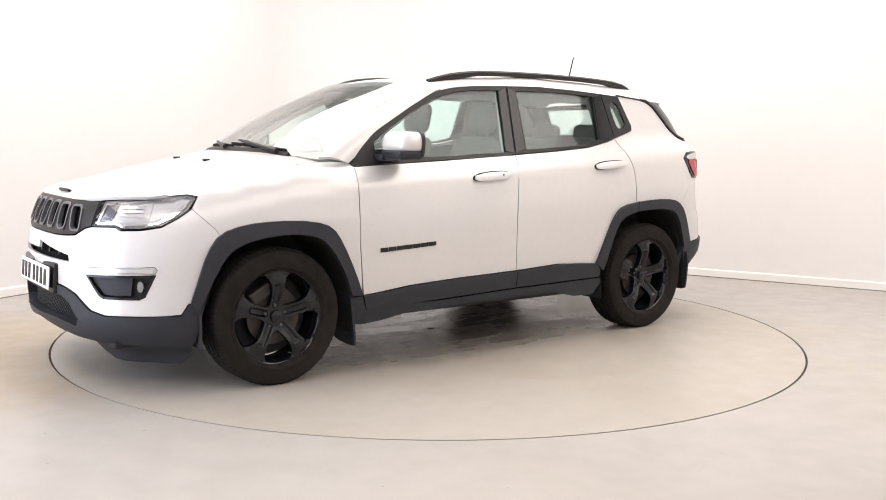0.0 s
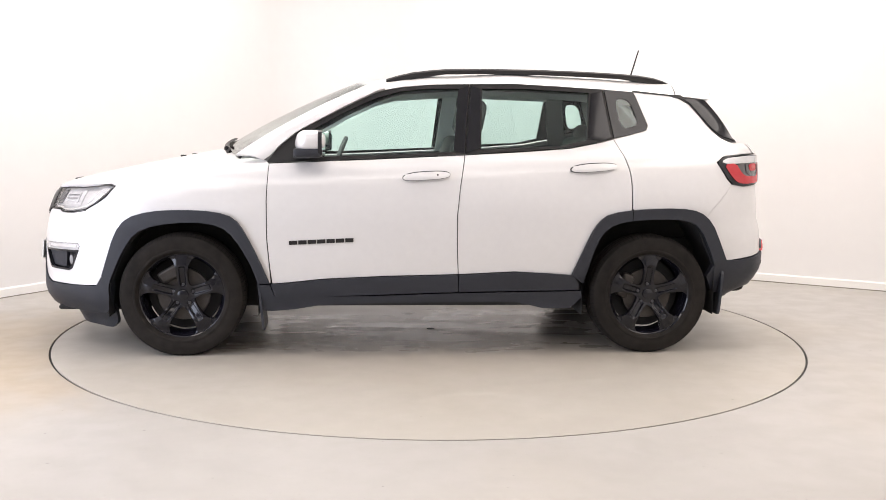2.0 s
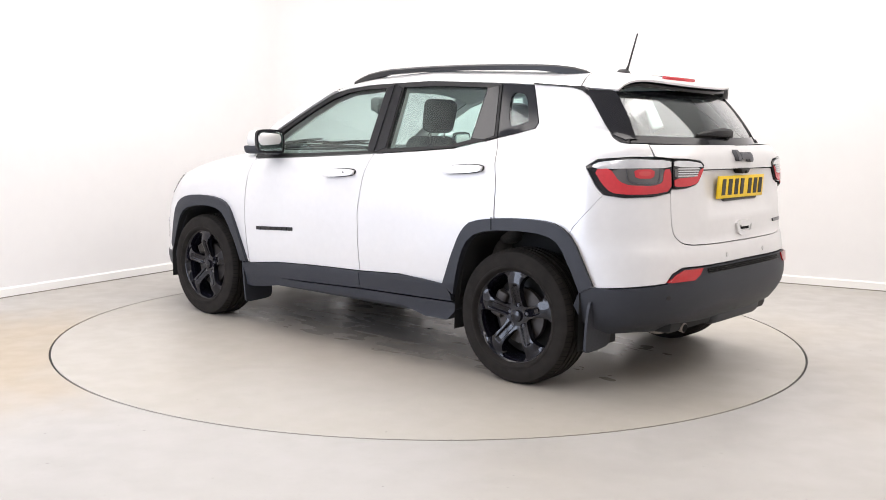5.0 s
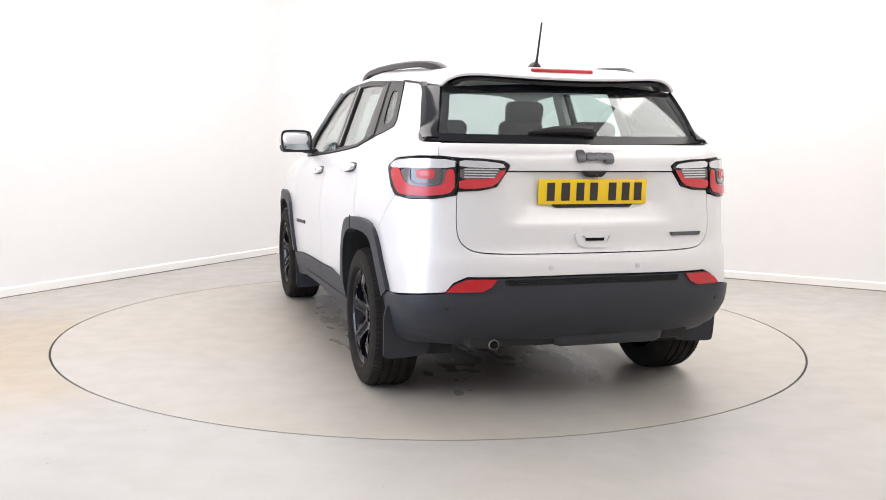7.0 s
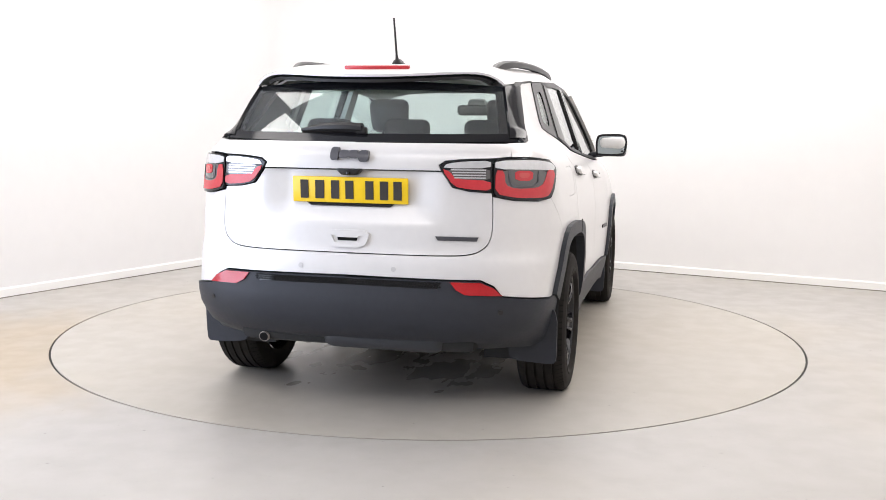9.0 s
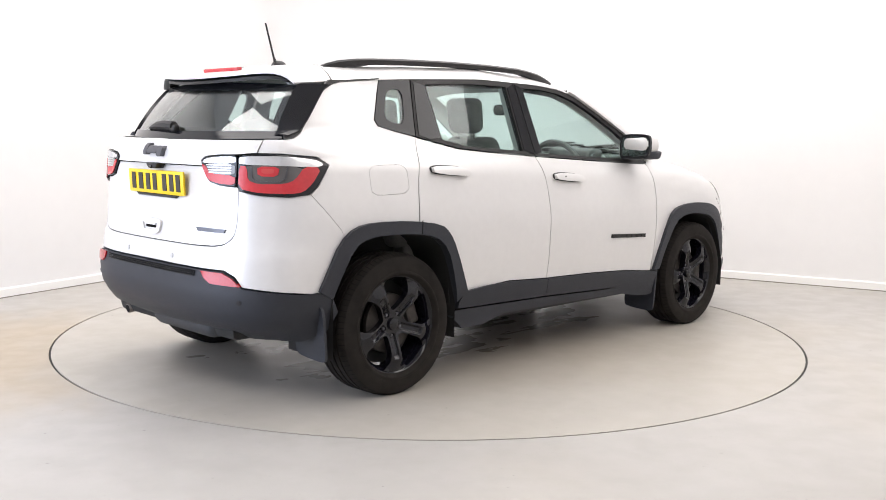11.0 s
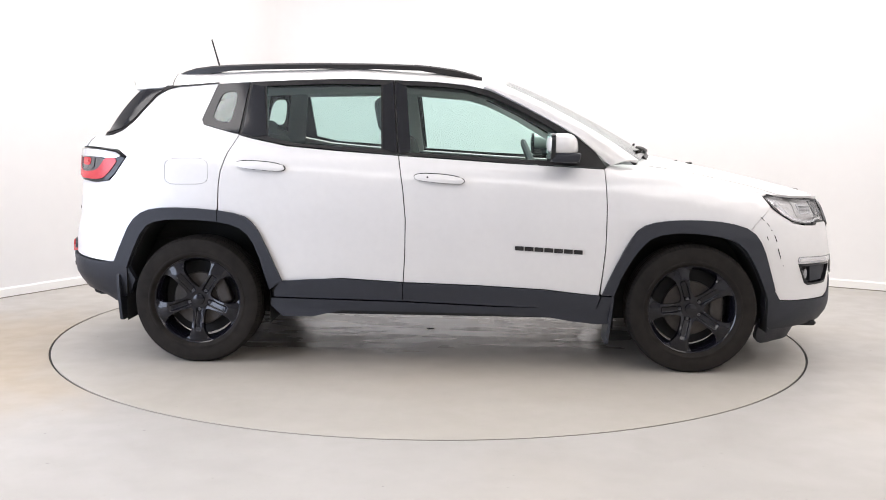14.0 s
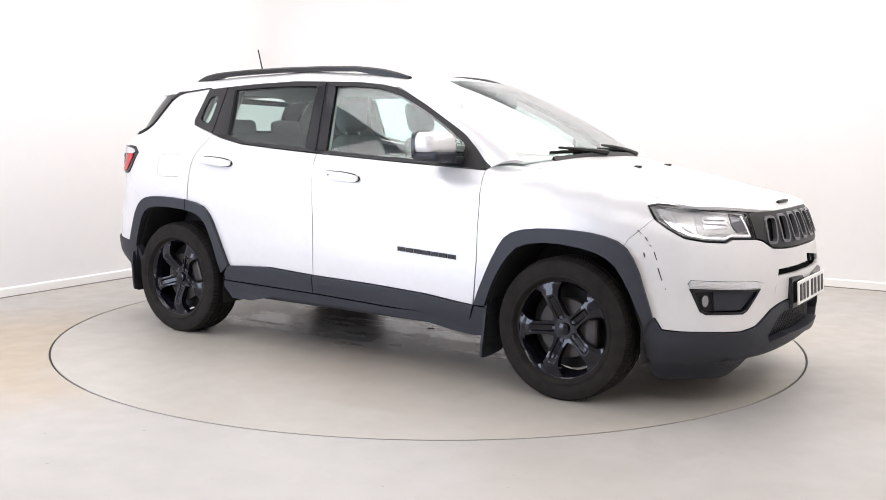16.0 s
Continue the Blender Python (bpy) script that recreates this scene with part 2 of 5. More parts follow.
def sheet(name, outline, surface, holes=(), off=0.0, thick=0.015, res=0.04, gap=0.0025, flip=False):
    """A panel with thickness: the outline (and holes) in the two coordinates of surface(a, b, off)."""
    loops = [split_edges(shrink(outline, gap) if gap else np.asarray(outline, float), res)]
    loops += [split_edges(np.asarray(h, float), res) for h in holes]
    pts, edges, n = [], [], 0
    for lp in loops:
        edges += [(n + k, n + (k + 1) % len(lp)) for k in range(len(lp))]
        pts += list(lp)
        n += len(lp)
    lo, hi = loops[0].min(axis=0), loops[0].max(axis=0)
    g = np.stack(np.meshgrid(np.arange(lo[0] + res * 0.5, hi[0], res), np.arange(lo[1] + res * 0.5, hi[1], res)), -1).reshape(-1, 2)
    if len(g):
        ok = inside(loops[0], g)
        for h in loops[1:]:
            ok &= ~inside(h, g)
        g = g[ok]
        if len(g):
            rim = np.array(pts)
            g = g[np.array([np.min(np.sum((rim - q) ** 2, axis=1)) > (0.45 * res) ** 2 for q in g], bool)]
    vs, _, fs, *_ = delaunay_2d_cdt([Vector(p) for p in pts] + [Vector(p) for p in g], edges, [], 0, 1e-6)
    vs = np.array([tuple(v) for v in vs])
    mid = np.array([vs[list(f)].mean(axis=0) for f in fs])
    ok = inside(loops[0], mid)
    for h in loops[1:]:
        ok &= ~inside(h, mid)
    fs = [tuple(f) for f, k in zip(fs, ok) if k]
    top = [np.array(surface(a, c, off)) for a, c in vs]
    low = [np.array(surface(a, c, off - thick)) for a, c in vs]
    count = {}
    for f in fs:
        for k in range(len(f)):
            e = (f[k], f[(k + 1) % len(f)])
            count[e] = count.get(e, 0) + 1
    border = [e for e in count if (e[1], e[0]) not in count]
    n = len(vs)
    faces = list(fs) + [tuple(i + n for i in reversed(f)) for f in fs] + [(b, a, a + n, b + n) for a, b in border]
    allv = top + low
    # outward side, and normals from the surface itself
    f = fs[len(fs) // 2]
    nrm = np.cross(top[f[1]] - top[f[0]], top[f[2]] - top[f[0]])
    if np.dot(nrm, top[f[0]] - low[f[0]]) < 0:
        faces = [tuple(reversed(q)) for q in faces]
    e = 0.002
    normals = []
    for k, (a, c) in enumerate(vs):
        d1 = np.array(surface(a + e, c, off)) - np.array(surface(a - e, c, off))
        d2 = np.array(surface(a, c + e, off)) - np.array(surface(a, c - e, off))
        q = np.cross(d1, d2)
        q /= np.linalg.norm(q) + 1e-12
        normals.append(q if np.dot(q, top[k] - low[k]) > 0 else -q)
    return shaded(name, allv, faces, len(fs), normals, flip)


MADE = {}


def shaded(name, verts, faces, tops, normals, flip):
    """A mesh whose first faces (tops of them) take the given normals at their corners, the others their own."""
    if flip:
        verts = [v * np.array([1, -1, 1]) for v in verts]
        normals = [v * np.array([1, -1, 1]) for v in normals]
        faces = [tuple(reversed(q)) for q in faces]
    me = bpy.data.meshes.new(name)
    me.from_pydata([tuple(map(float, v)) for v in verts], [], faces)
    me.polygons.foreach_set("use_smooth", [True] * len(me.polygons))
    me.update()
    loops = []
    for k, p in enumerate(me.polygons):
        own = tuple(p.normal)
        loops += [tuple(normals[v]) if k < tops else own for v in p.vertices]
    me.normals_split_custom_set(loops)
    MADE[me.name] = (verts, faces, tops, normals)
    return me


def grid_solid(name, fn, na, nb, thick, flip=False):
    """A loft fn(a, b) -> point, for a and b from 0 to 1, with thickness towards its back."""
    P = np.array([[fn(i / na, j / nb) for j in range(nb + 1)] for i in range(na + 1)], float)
    du, dv = np.gradient(P, axis=0), np.gradient(P, axis=1)
    N = np.cross(du, dv)
    N /= np.linalg.norm(N, axis=2)[..., None] + 1e-9
    if flip:
        N = -N
    Q = P - N * thick
    idx = lambda i, j: i * (nb + 1) + j
    n = (na + 1) * (nb + 1)
    fs = []
    for i in range(na):
        for j in range(nb):
            q = (idx(i, j), idx(i + 1, j), idx(i + 1, j + 1), idx(i, j + 1))
            q = q if not flip else q[::-1]
            fs += [q, tuple(k + n for k in reversed(q))]
    ring = [idx(i, 0) for i in range(na)] + [idx(na, j) for j in range(nb)] + [idx(i, nb) for i in range(na, 0, -1)] + [idx(0, j) for j in range(nb, 0, -1)]
    for a, c in zip(ring, ring[1:] + ring[:1]):
        q = (c, a, a + n, c + n)
        fs.append(q if not flip else q[::-1])
    return mesh_of(name, list(P.reshape(-1, 3)) + list(Q.reshape(-1, 3)), fs)


def both(me, name):
    """The mirror image of a mesh across the car's middle."""
    if me.name in MADE:
        return shaded(name, *MADE[me.name], True)
    c = me.copy()
    c.name = name
    bm = bmesh.new()
    bm.from_mesh(c)
    bmesh.ops.scale(bm, vec=(1, -1, 1), verts=bm.verts)
    bmesh.ops.reverse_faces(bm, faces=bm.faces)
    bm.to_mesh(c)
    bm.free()
    return finish(c)


def block(sx, sy, sz, bev=0.01, seg=2, at=(0, 0, 0), taper=None, turn=(0, 0, 0)):
    """A box with rounded edges; taper(v) may move its corners before rounding."""
    bm = bmesh.new()
    bmesh.ops.create_cube(bm, size=1)
    for v in bm.verts:
        v.co = Vector((v.co.x * sx, v.co.y * sy, v.co.z * sz))
        if taper:
            v.co = Vector(taper(v.co))
    if bev:
        bmesh.ops.bevel(bm, geom=list(bm.edges), offset=bev, segments=seg, profile=0.5, affect="EDGES")
    bmesh.ops.transform(bm, matrix=pose(*at, *turn), verts=bm.verts)
    return bm


def lathe(profile, n=64, axis="y"):
    """A ring surface: profile of (radius, along the axis)."""
    vs, fs, k = [], [], len(profile)
    for i in range(n):
        a = 2 * math.pi * i / n
        vs += [(r * math.cos(a), h, r * math.sin(a)) for r, h in profile]
    for i in range(n):
        j = (i + 1) % n
        for q in range(k - 1):
            fs.append((i * k + q, i * k + q + 1, j * k + q + 1, j * k + q))
    return vs, fs


def tube(points, radius, n=8, squash=1.0):
    """A rod along a line of points, closed at its ends."""
    P = [Vector(p) for p in points]
    R = radius if isinstance(radius, (list, tuple)) else [radius] * len(P)
    vs, fs = [], []
    for i, p in enumerate(P):
        d = (P[min(i + 1, len(P) - 1)] - P[max(i - 1, 0)]).normalized()
        s = d.cross(Vector((0, 0, 1)))
        s = s.normalized() if s.length > 1e-4 else Vector((1, 0, 0))
        w = s.cross(d)
        for k in range(n):
            a = 2 * math.pi * (k + 0.5) / n
            vs.append(p + s * math.cos(a) * R[i] + w * math.sin(a) * R[i] * squash)
    for i in range(len(P) - 1):
        for k in range(n):
            m = (k + 1) % n
            fs.append((i * n + k, i * n + m, (i + 1) * n + m, (i + 1) * n + k))
    fs += [tuple(reversed(range(n))), tuple((len(P) - 1) * n + k for k in range(n))]
    return vs, fs


# ---------------------------------------------------------------- room
CORNER = np.array([-1.14, 4.49])
ALONG_L, ALONG_R = np.array([-0.495, -0.869]), np.array([0.869, -0.495])
FAR_L, FAR_R, HEIGHT = 11.0, 9.0, 3.8


def room_point(a, c):
    return CORNER + ALONG_L * a + ALONG_R * c


def flat(a, c, off):
    return (a, c, off)


def wall(name, p, q, mat, label):
    """A wall 0.15 m thick that stands outside the line from p to q."""
    d = (q - p) / np.linalg.norm(q - p)
    n = np.array([-d[1], d[0]]) * 0.15
    vs = [(*p, 0), (*q, 0), (*(q + n), 0), (*(p + n), 0)]
    vs = [(x, y, -0.05) for x, y, _ in vs] + [(x, y, HEIGHT) for x, y, _ in vs]
    fs = [(0, 1, 5, 4), (1, 2, 6, 5), (2, 3, 7, 6), (3, 0, 4, 7), (4, 5, 6, 7), (3, 2, 1, 0)]
    ob = new(name, mesh_of(name, vs, fs))
    ob.data.materials.append(mat)
    return tagged(ob, label, "wall", kind="structure")


A0, B0, D0 = room_point(0, 0), room_point(FAR_L, 0), room_point(0, FAR_R)
C0 = room_point(FAR_L, FAR_R)
BEND = 0.88
wall("wall_north", B0, A0 + ALONG_L * BEND, WALL, "white painted studio wall beside the turntable")
wall("wall_east", A0 + ALONG_R * BEND, D0, WALL, "white painted studio wall behind the turntable")
# Unseen walls, added to close the room; place and tone steer bounce and reflections.
wall("wall_south", D0, C0, WALL, "unseen white wall, added to close the studio and bounce light")
wall("wall_west", C0, B0, WALL_BACK, "unseen pale grey wall, added behind the camera to steer reflections")


def skirting(name, p, q, inner):
    d = (q - p) / np.linalg.norm(q - p)
    n = inner / np.linalg.norm(inner)
    prof = [(0.0, 0.0), (0.018, 0.0), (0.018, 0.062), (0.010, 0.072), (0.0, 0.072)]
    vs = [(*(e + n * o), z) for e in (p + d * 0.02, q - d * 0.02) for o, z in prof]
    k = len(prof)
    fs = [(i, (i + 1) % k, k + (i + 1) % k, k + i) for i in range(k)] + [tuple(range(k)), tuple(range(2 * k - 1, k - 1, -1))]
    ob = new(name, mesh_of(name, vs, fs))
    ob.data.materials.append(SKIRT)
    return tagged(ob, "low white painted skirting along the wall", "skirting", kind="structure")


def floor_joint(name, p, q, inner):
    """The dark line where the skirting meets the floor."""
    d = (q - p) / np.linalg.norm(q - p)
    n = inner / np.linalg.norm(inner)
    vs = [(*(e + n * o), z) for e in (p + d * 0.03, q - d * 0.03) for o, z in ((0.004, 0.0), (0.022, 0.0), (0.0205, 0.007), (0.004, 0.007))]
    ob = new(name, mesh_of(name, vs, [(0, 1, 5, 4), (1, 2, 6, 5), (2, 3, 7, 6), (3, 0, 4, 7), (0, 3, 2, 1), (4, 5, 6, 7)]))
    ob.data.materials.append(JOINT)
    return tagged(ob, "dark joint between skirting and floor", "trim", kind="structure")


floor_joint("trim_north", B0, A0 + ALONG_L * BEND, ALONG_R)
floor_joint("trim_east", A0 + ALONG_R * BEND, D0, ALONG_L)
skirting("baseboard_north", B0, A0 + ALONG_L * (BEND - 0.02), ALONG_R)
skirting("baseboard_east", A0 + ALONG_R * (BEND - 0.02), D0, ALONG_L)


def bend(name, prof, mat, label, category):
    """A piece swept round the curved corner of the room; prof: distance in from the wall's face, height."""
    mid = A0 + (ALONG_L + ALONG_R) * BEND
    vs, fs, n, k = [], [], 24, len(prof)
    for i in range(n + 1):
        a = radians(90) * i / n
        d = -ALONG_R * math.cos(a) - ALONG_L * math.sin(a)
        vs += [(*(mid + d * (BEND - o)), z) for o, z in prof]
    for i in range(n):
        fs += [(i * k + q, i * k + (q + 1) % k, (i + 1) * k + (q + 1) % k, (i + 1) * k + q) for q in range(k)]
    fs += [tuple(range(k)), tuple(range((n + 1) * k - 1, n * k - 1, -1))]
    ob = new(name, mesh_of(name, vs, fs))
    bm = bmesh.new()
    bm.from_mesh(ob.data)
    bmesh.ops.recalc_face_normals(bm, faces=bm.faces)
    bm.to_mesh(ob.data)
    bm.free()
    ob.data.materials.append(mat)
    return tagged(ob, label, category, kind="structure")


bend("wall_corner", [(0, -0.05), (0, HEIGHT), (-0.15, HEIGHT), (-0.15, -0.05)], WALL, "curved white corner between the studio walls", "wall")
bend("trim_corner", [(0.004, 0.0), (0.022, 0.0), (0.0205, 0.007), (0.004, 0.007)], JOINT, "dark joint under the curved skirting", "trim")
bend("baseboard_corner", [(0.0, 0.0), (0.018, 0.0), (0.018, 0.062), (0.010, 0.072), (0.0, 0.072)], SKIRT, "curved white skirting in the corner", "skirting")

RING = 2.269
circle = [(RING * math.cos(2 * math.pi * k / 160), RING * math.sin(2 * math.pi * k / 160)) for k in range(160)]
floor = new("floor", sheet("floor", [tuple(p) for p in (A0, B0, C0, D0)], flat, [circle], 0, 0.06, 0.8, 0))
floor.data.materials.append(FLOOR)
tagged(floor, "pale grey painted concrete floor with brown dust", "floor", kind="structure")
pit = new("pit", mesh_of("pit", [(x * 1.05, y * 1.05, -0.09) for x, y in circle] + [(0, 0, -0.09)], [(k, (k + 1) % 160, 160) for k in range(160)]))
pit.data.materials.append(PIT)
tagged(pit, "dark pit under the turntable's rim gap", "pit", kind="structure")
# Black ring laid in the rim gap in place of the shade down it.
gap_ring = new("rim_gap", mesh_of("rim_gap", [(x * k, y * k, z) for k, z in ((0.99, -0.006), (1.004, -0.006)) for x, y in circle], [(i, (i + 1) % 160, 160 + (i + 1) % 160, 160 + i) for i in range(160)]))
gap_ring.data.materials.append(GAP_MARK_BLACK)
tagged(gap_ring, "thin black band round the turntable, shade of its rim gap", "gap", kind="structure")
ceiling = new("ceiling", mesh_of("ceiling", [(*p, HEIGHT) for p in (A0, D0, C0, B0)] + [(*p, HEIGHT + 0.1) for p in (A0, D0, C0, B0)], [(0, 1, 2, 3), (7, 6, 5, 4), (0, 4, 5, 1), (1, 5, 6, 2), (2, 6, 7, 3), (3, 7, 4, 0)]))
ceiling.data.materials.append(CEILING)
tagged(ceiling, "pale unlit studio ceiling above the lamps", "ceiling", kind="structure")

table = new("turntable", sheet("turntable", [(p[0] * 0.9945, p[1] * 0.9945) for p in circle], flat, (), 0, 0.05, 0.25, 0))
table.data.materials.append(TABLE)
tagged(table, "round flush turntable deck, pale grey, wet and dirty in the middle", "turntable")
mark = new("centre_mark", mesh_of("centre_mark", [(0.022 * math.cos(a) * (1 + 0.3 * math.sin(3 * a)), 0.016 * math.sin(a), z) for z in (0.0, 0.003) for a in np.linspace(0, 2 * math.pi, 13)[:-1]], [tuple(range(12, 24))] + [(i, (i + 1) % 12, 12 + (i + 1) % 12, 12 + i) for i in range(12)]))
mark.data.materials.append(GAP_MARK_BLACK)
mark.parent = table
tagged(mark, "small black mark at the turntable's centre")

# ---------------------------------------------------------------- car: body skin
# plan outline of the body, rear centre to front centre (half car)
PLAN = [(-2.14, 0), (-2.135, 0.25), (-2.115, 0.46), (-2.06, 0.65), (-1.95, 0.785), (-1.78, 0.85), (-1.5, 0.877), (-1.1, 0.885), (-0.5, 0.885),
        (0.1, 0.88), (0.7, 0.877), (1.1, 0.874), (1.4, 0.868), (1.62, 0.85), (1.78, 0.815), (1.92, 0.75), (2.05, 0.645), (2.14, 0.51), (2.19, 0.34), (2.215, 0.17), (2.22, 0)]


def catmull(pts, n):
    pts = np.array(pts, float)
    ext = np.vstack([2 * pts[0] - pts[1], pts, 2 * pts[-1] - pts[-2]])
    out = []
    for i in range(1, len(ext) - 2):
        a, b, c, d = ext[i - 1], ext[i], ext[i + 1], ext[i + 2]
        for s in np.linspace(0, 1, n, endpoint=False):
            out.append(0.5 * (2 * b + (c - a) * s + (2 * a - 5 * b + 4 * c - d) * s * s + (3 * b - a - 3 * c + d) * s ** 3))
    out.append(pts[-1])
    return np.array(out)


CURVE = catmull(PLAN, 24)
for _ in range(60):
    CURVE[1:-1] = 0.25 * CURVE[:-2] + 0.5 * CURVE[1:-1] + 0.25 * CURVE[2:]
ARC = np.r_[0, np.cumsum(np.hypot(*np.diff(CURVE, axis=0).T))]
ARC -= np.interp(0, CURVE[:, 0], ARC)
TURN = np.gradient(CURVE, ARC, axis=0)


def step(a, b, v):
    s = np.clip((v - a) / (b - a), 0, 1)
    return s * s * (3 - 2 * s)


def smooth_table(xs, ys, width):
    """A line through points as a function, its corners rounded over the given width."""
    h = 0.002
    g = np.arange(xs[0] - 6 * width, xs[-1] + 6 * width, h)
    v = np.interp(g, xs, ys)
    k = np.exp(-0.5 * (np.arange(-3 * width, 3 * width + h, h) / width) ** 2)
    pad = len(k) // 2
    w = np.convolve(np.pad(v, pad, mode="edge"), k / k.sum(), mode="valid")[:len(g)]
    return lambda q: np.interp(q, g[:len(w)], w)


CABIN = smooth_table((-0.85, -0.7, -0.55, -0.35, -0.28, -0.18, -0.1, -0.05, -0.02, 0, 0.42), (0.05, 0.018, 0.006, 0, 0.003, 0.016, 0.03, 0.055, 0.08, 0.095, 0.245), 0.016)
WING = smooth_table((-0.02, 0, 0.012, 0.035, 0.08, 0.15, 0.28, 0.5, 0.66, 0.8), (0.18, 0.165, 0.115, 0.075, 0.04, 0.018, 0.0, 0.004, 0.016, 0.05), 0.006)
NOSE_Z = smooth_table((0.1, 0.19, 0.24, 0.28, 0.34, 0.5, 0.62, 0.72, 0.78, 0.86, 0.915, 0.95), (0.14, 0.10, 0.05, 0.015, 0, 0.004, 0.004, 0.02, 0.035, 0.065, 0.095, 0.15), 0.02)
TAIL_Z = smooth_table((0.2, 0.3, 0.36, 0.45, 0.53, 0.6, 0.66, 0.72, 0.75, 0.85, 0.95, 1.1, 1.15, 1.19, 1.22, 1.48, 1.6), (0.3, 0.2, 0.07, 0.012, 0, 0.006, 0.008, 0.016, 0.030, 0.036, 0.046, 0.057, 0.060, 0.088, 0.13, 0.3, 0.4), 0.014)
TOP_X = smooth_table((0.8, 1.0, 1.15, 1.38, 1.66, 1.85, 2.0), (1.092, 1.094, 1.078, 1.04, 0.985, 0.940, 0.925), 0.05)


def belt(x):
    return 1.075 + (0.84 - x) * 0.05


def inset(x, z):
    """How far the skin lies inside the plan outline at the station x and height z."""
    d = belt(x) - z
    cabin = CABIN(-d)
    cabin += 0.055 * step(-0.9, -1.45, x) * step(0.05, -0.08, d)
    wing = WING(TOP_X(x) - z)
    side = cabin + (wing - cabin) * step(0.8, 1.0, x)
    nose = NOSE_Z(z)
    tail = TAIL_Z(z)
    side = side + (nose - side) * step(1.62, 2.0, x)
    return side + (tail - side) * step(-1.68, -2.0, x)


def skin(u, z, off=0.0):
    """A point of the skin: u metres along the plan outline (0 amidships, ahead positive, past an end on the other side), height z."""
    lo, hi = ARC[0], ARC[-1]
    flip = -1.0 if (u < lo or u > hi) else 1.0
    u = 2 * lo - u if u < lo else (2 * hi - u if u > hi else u)
    x, y = np.interp(u, ARC, CURVE[:, 0]), np.interp(u, ARC, CURVE[:, 1])
    tx, ty = np.interp(u, ARC, TURN[:, 0]), np.interp(u, ARC, TURN[:, 1])
    r = inset(x, z) - off
    return np.array([x + ty * r, flip * (y - tx * r), z])


def ux(x):
    """u of a station x."""
    return float(np.interp(x, CURVE[:, 0], ARC))


def uy(y, ahead):
    """u of a distance y from the middle, on the nose or on the tail."""
    h = len(ARC) // 2
    return float(np.interp(-y, -CURVE[h:, 1], ARC[h:])) if ahead else float(np.interp(y, CURVE[:h, 1], ARC[:h]))

# ---------------------------------------------------------------- car: lofts of roof, glass and bonnet
car = tagged(new("car"), "pearl white five-door car with black cladding and black wheels", "car")

ROOF_X = (-1.93, -1.7, -1.5, -1.05, -0.53, -0.05, 0.11, 0.24, 0.34)
ROOF_Z = (1.455, 1.466, 1.482, 1.512, 1.534, 1.522, 1.508, 1.478, 1.44)
ROOF_Y = (0.570, 0.600, 0.610, 0.632, 0.645, 0.650, 0.652, 0.655, 0.658)
CREST = (1.488, 1.540, 1.572, 1.597, 1.612, 1.594, 1.578, 1.557, 1.538)


def roof_at(x, v, off=0.0):
    """The roof: x along, v from -1 to 1 across."""
    ze, ye, zc = (np.interp(x, ROOF_X, t) for t in (ROOF_Z, ROOF_Y, CREST))
    r = 1 - abs(v) ** (4.5 + 4.0 * float(np.clip((0.15 - x) / 0.6, 0, 1)) + 1.5 * float(np.clip((-1.35 - x) / 0.3, 0, 1)))
    return np.array([x, v * (ye + off * abs(v) ** 4), ze + (zc - ze) * r + off])


def screen_at(s, v, off=0.0):
    """The windscreen: s from the scuttle up, v from -1 to 1 across."""
    top = roof_at(0.28 + 0.09 * (1 - v * v), v * 0.87)
    base = np.array([1.165 - 0.145 * v * v, 0.735 * v, 1.138 - 0.036 * v * v])
    p = base + (top - base) * s
    b = 4 * s * (1 - s) * 0.022 + off
    return p + np.array([0.45, 0, 0.89]) * b


def rear_at(s, v, off=0.0):
    """The rear window: s from its foot up, v across."""
    top = np.array([-1.80 + 0.115 * v * v, 0.58 * v, 1.472 - 0.02 * v * v])
    base = np.array([-1.995 + 0.15 * v * v, 0.645 * v, 1.212 + 0.008 * v * v])
    p = base + (top - base) * s
    return p + np.array([-0.8, 0, 0.6]) * (4 * s * (1 - s) * 0.012 + off)


def frame_line(x):
    return skin(ux(x), np.interp(x, (0.114, 0.242, 0.435, 0.693, 0.80, 0.86, 0.88), (1.508, 1.474, 1.382, 1.245, 1.155, 1.088, 1.084)))


def pillar_at(s, w, off=0.0):
    """The windscreen pillar: s from its foot up, w from the screen's edge out to the door frame."""
    a = screen_at(s, 1.0)
    c = frame_line(0.88 + (0.2 - 0.88) * s)
    p = a + (c - a) * w
    return p + np.array([0.1, 0.6, 0.6]) * (0.02 * 4 * w * (1 - w) + off)


def wing_edge(x):
    p = skin(ux(x), float(np.interp(x, (0.8, 1.0, 1.15, 1.38, 1.66, 1.85, 2.0), (1.092, 1.094, 1.078, 1.04, 0.985, 0.940, 0.925))))
    return tuple(float(c) for c in p)


EDGE = [wing_edge(x) for x in np.linspace(0.98, 1.84, 24)]
EDGE = [e for e in EDGE if e[0] < 1.74]
BONNET_X = [e[0] for e in EDGE] + [1.79, 1.87, 2.0, 2.06]
BONNET_Y = [e[1] - 0.003 for e in EDGE] + [0.668, 0.650, 0.632, 0.622]
BONNET_Z = [e[2] + 0.002 for e in EDGE] + [0.943, 0.933, 0.925, 0.920]


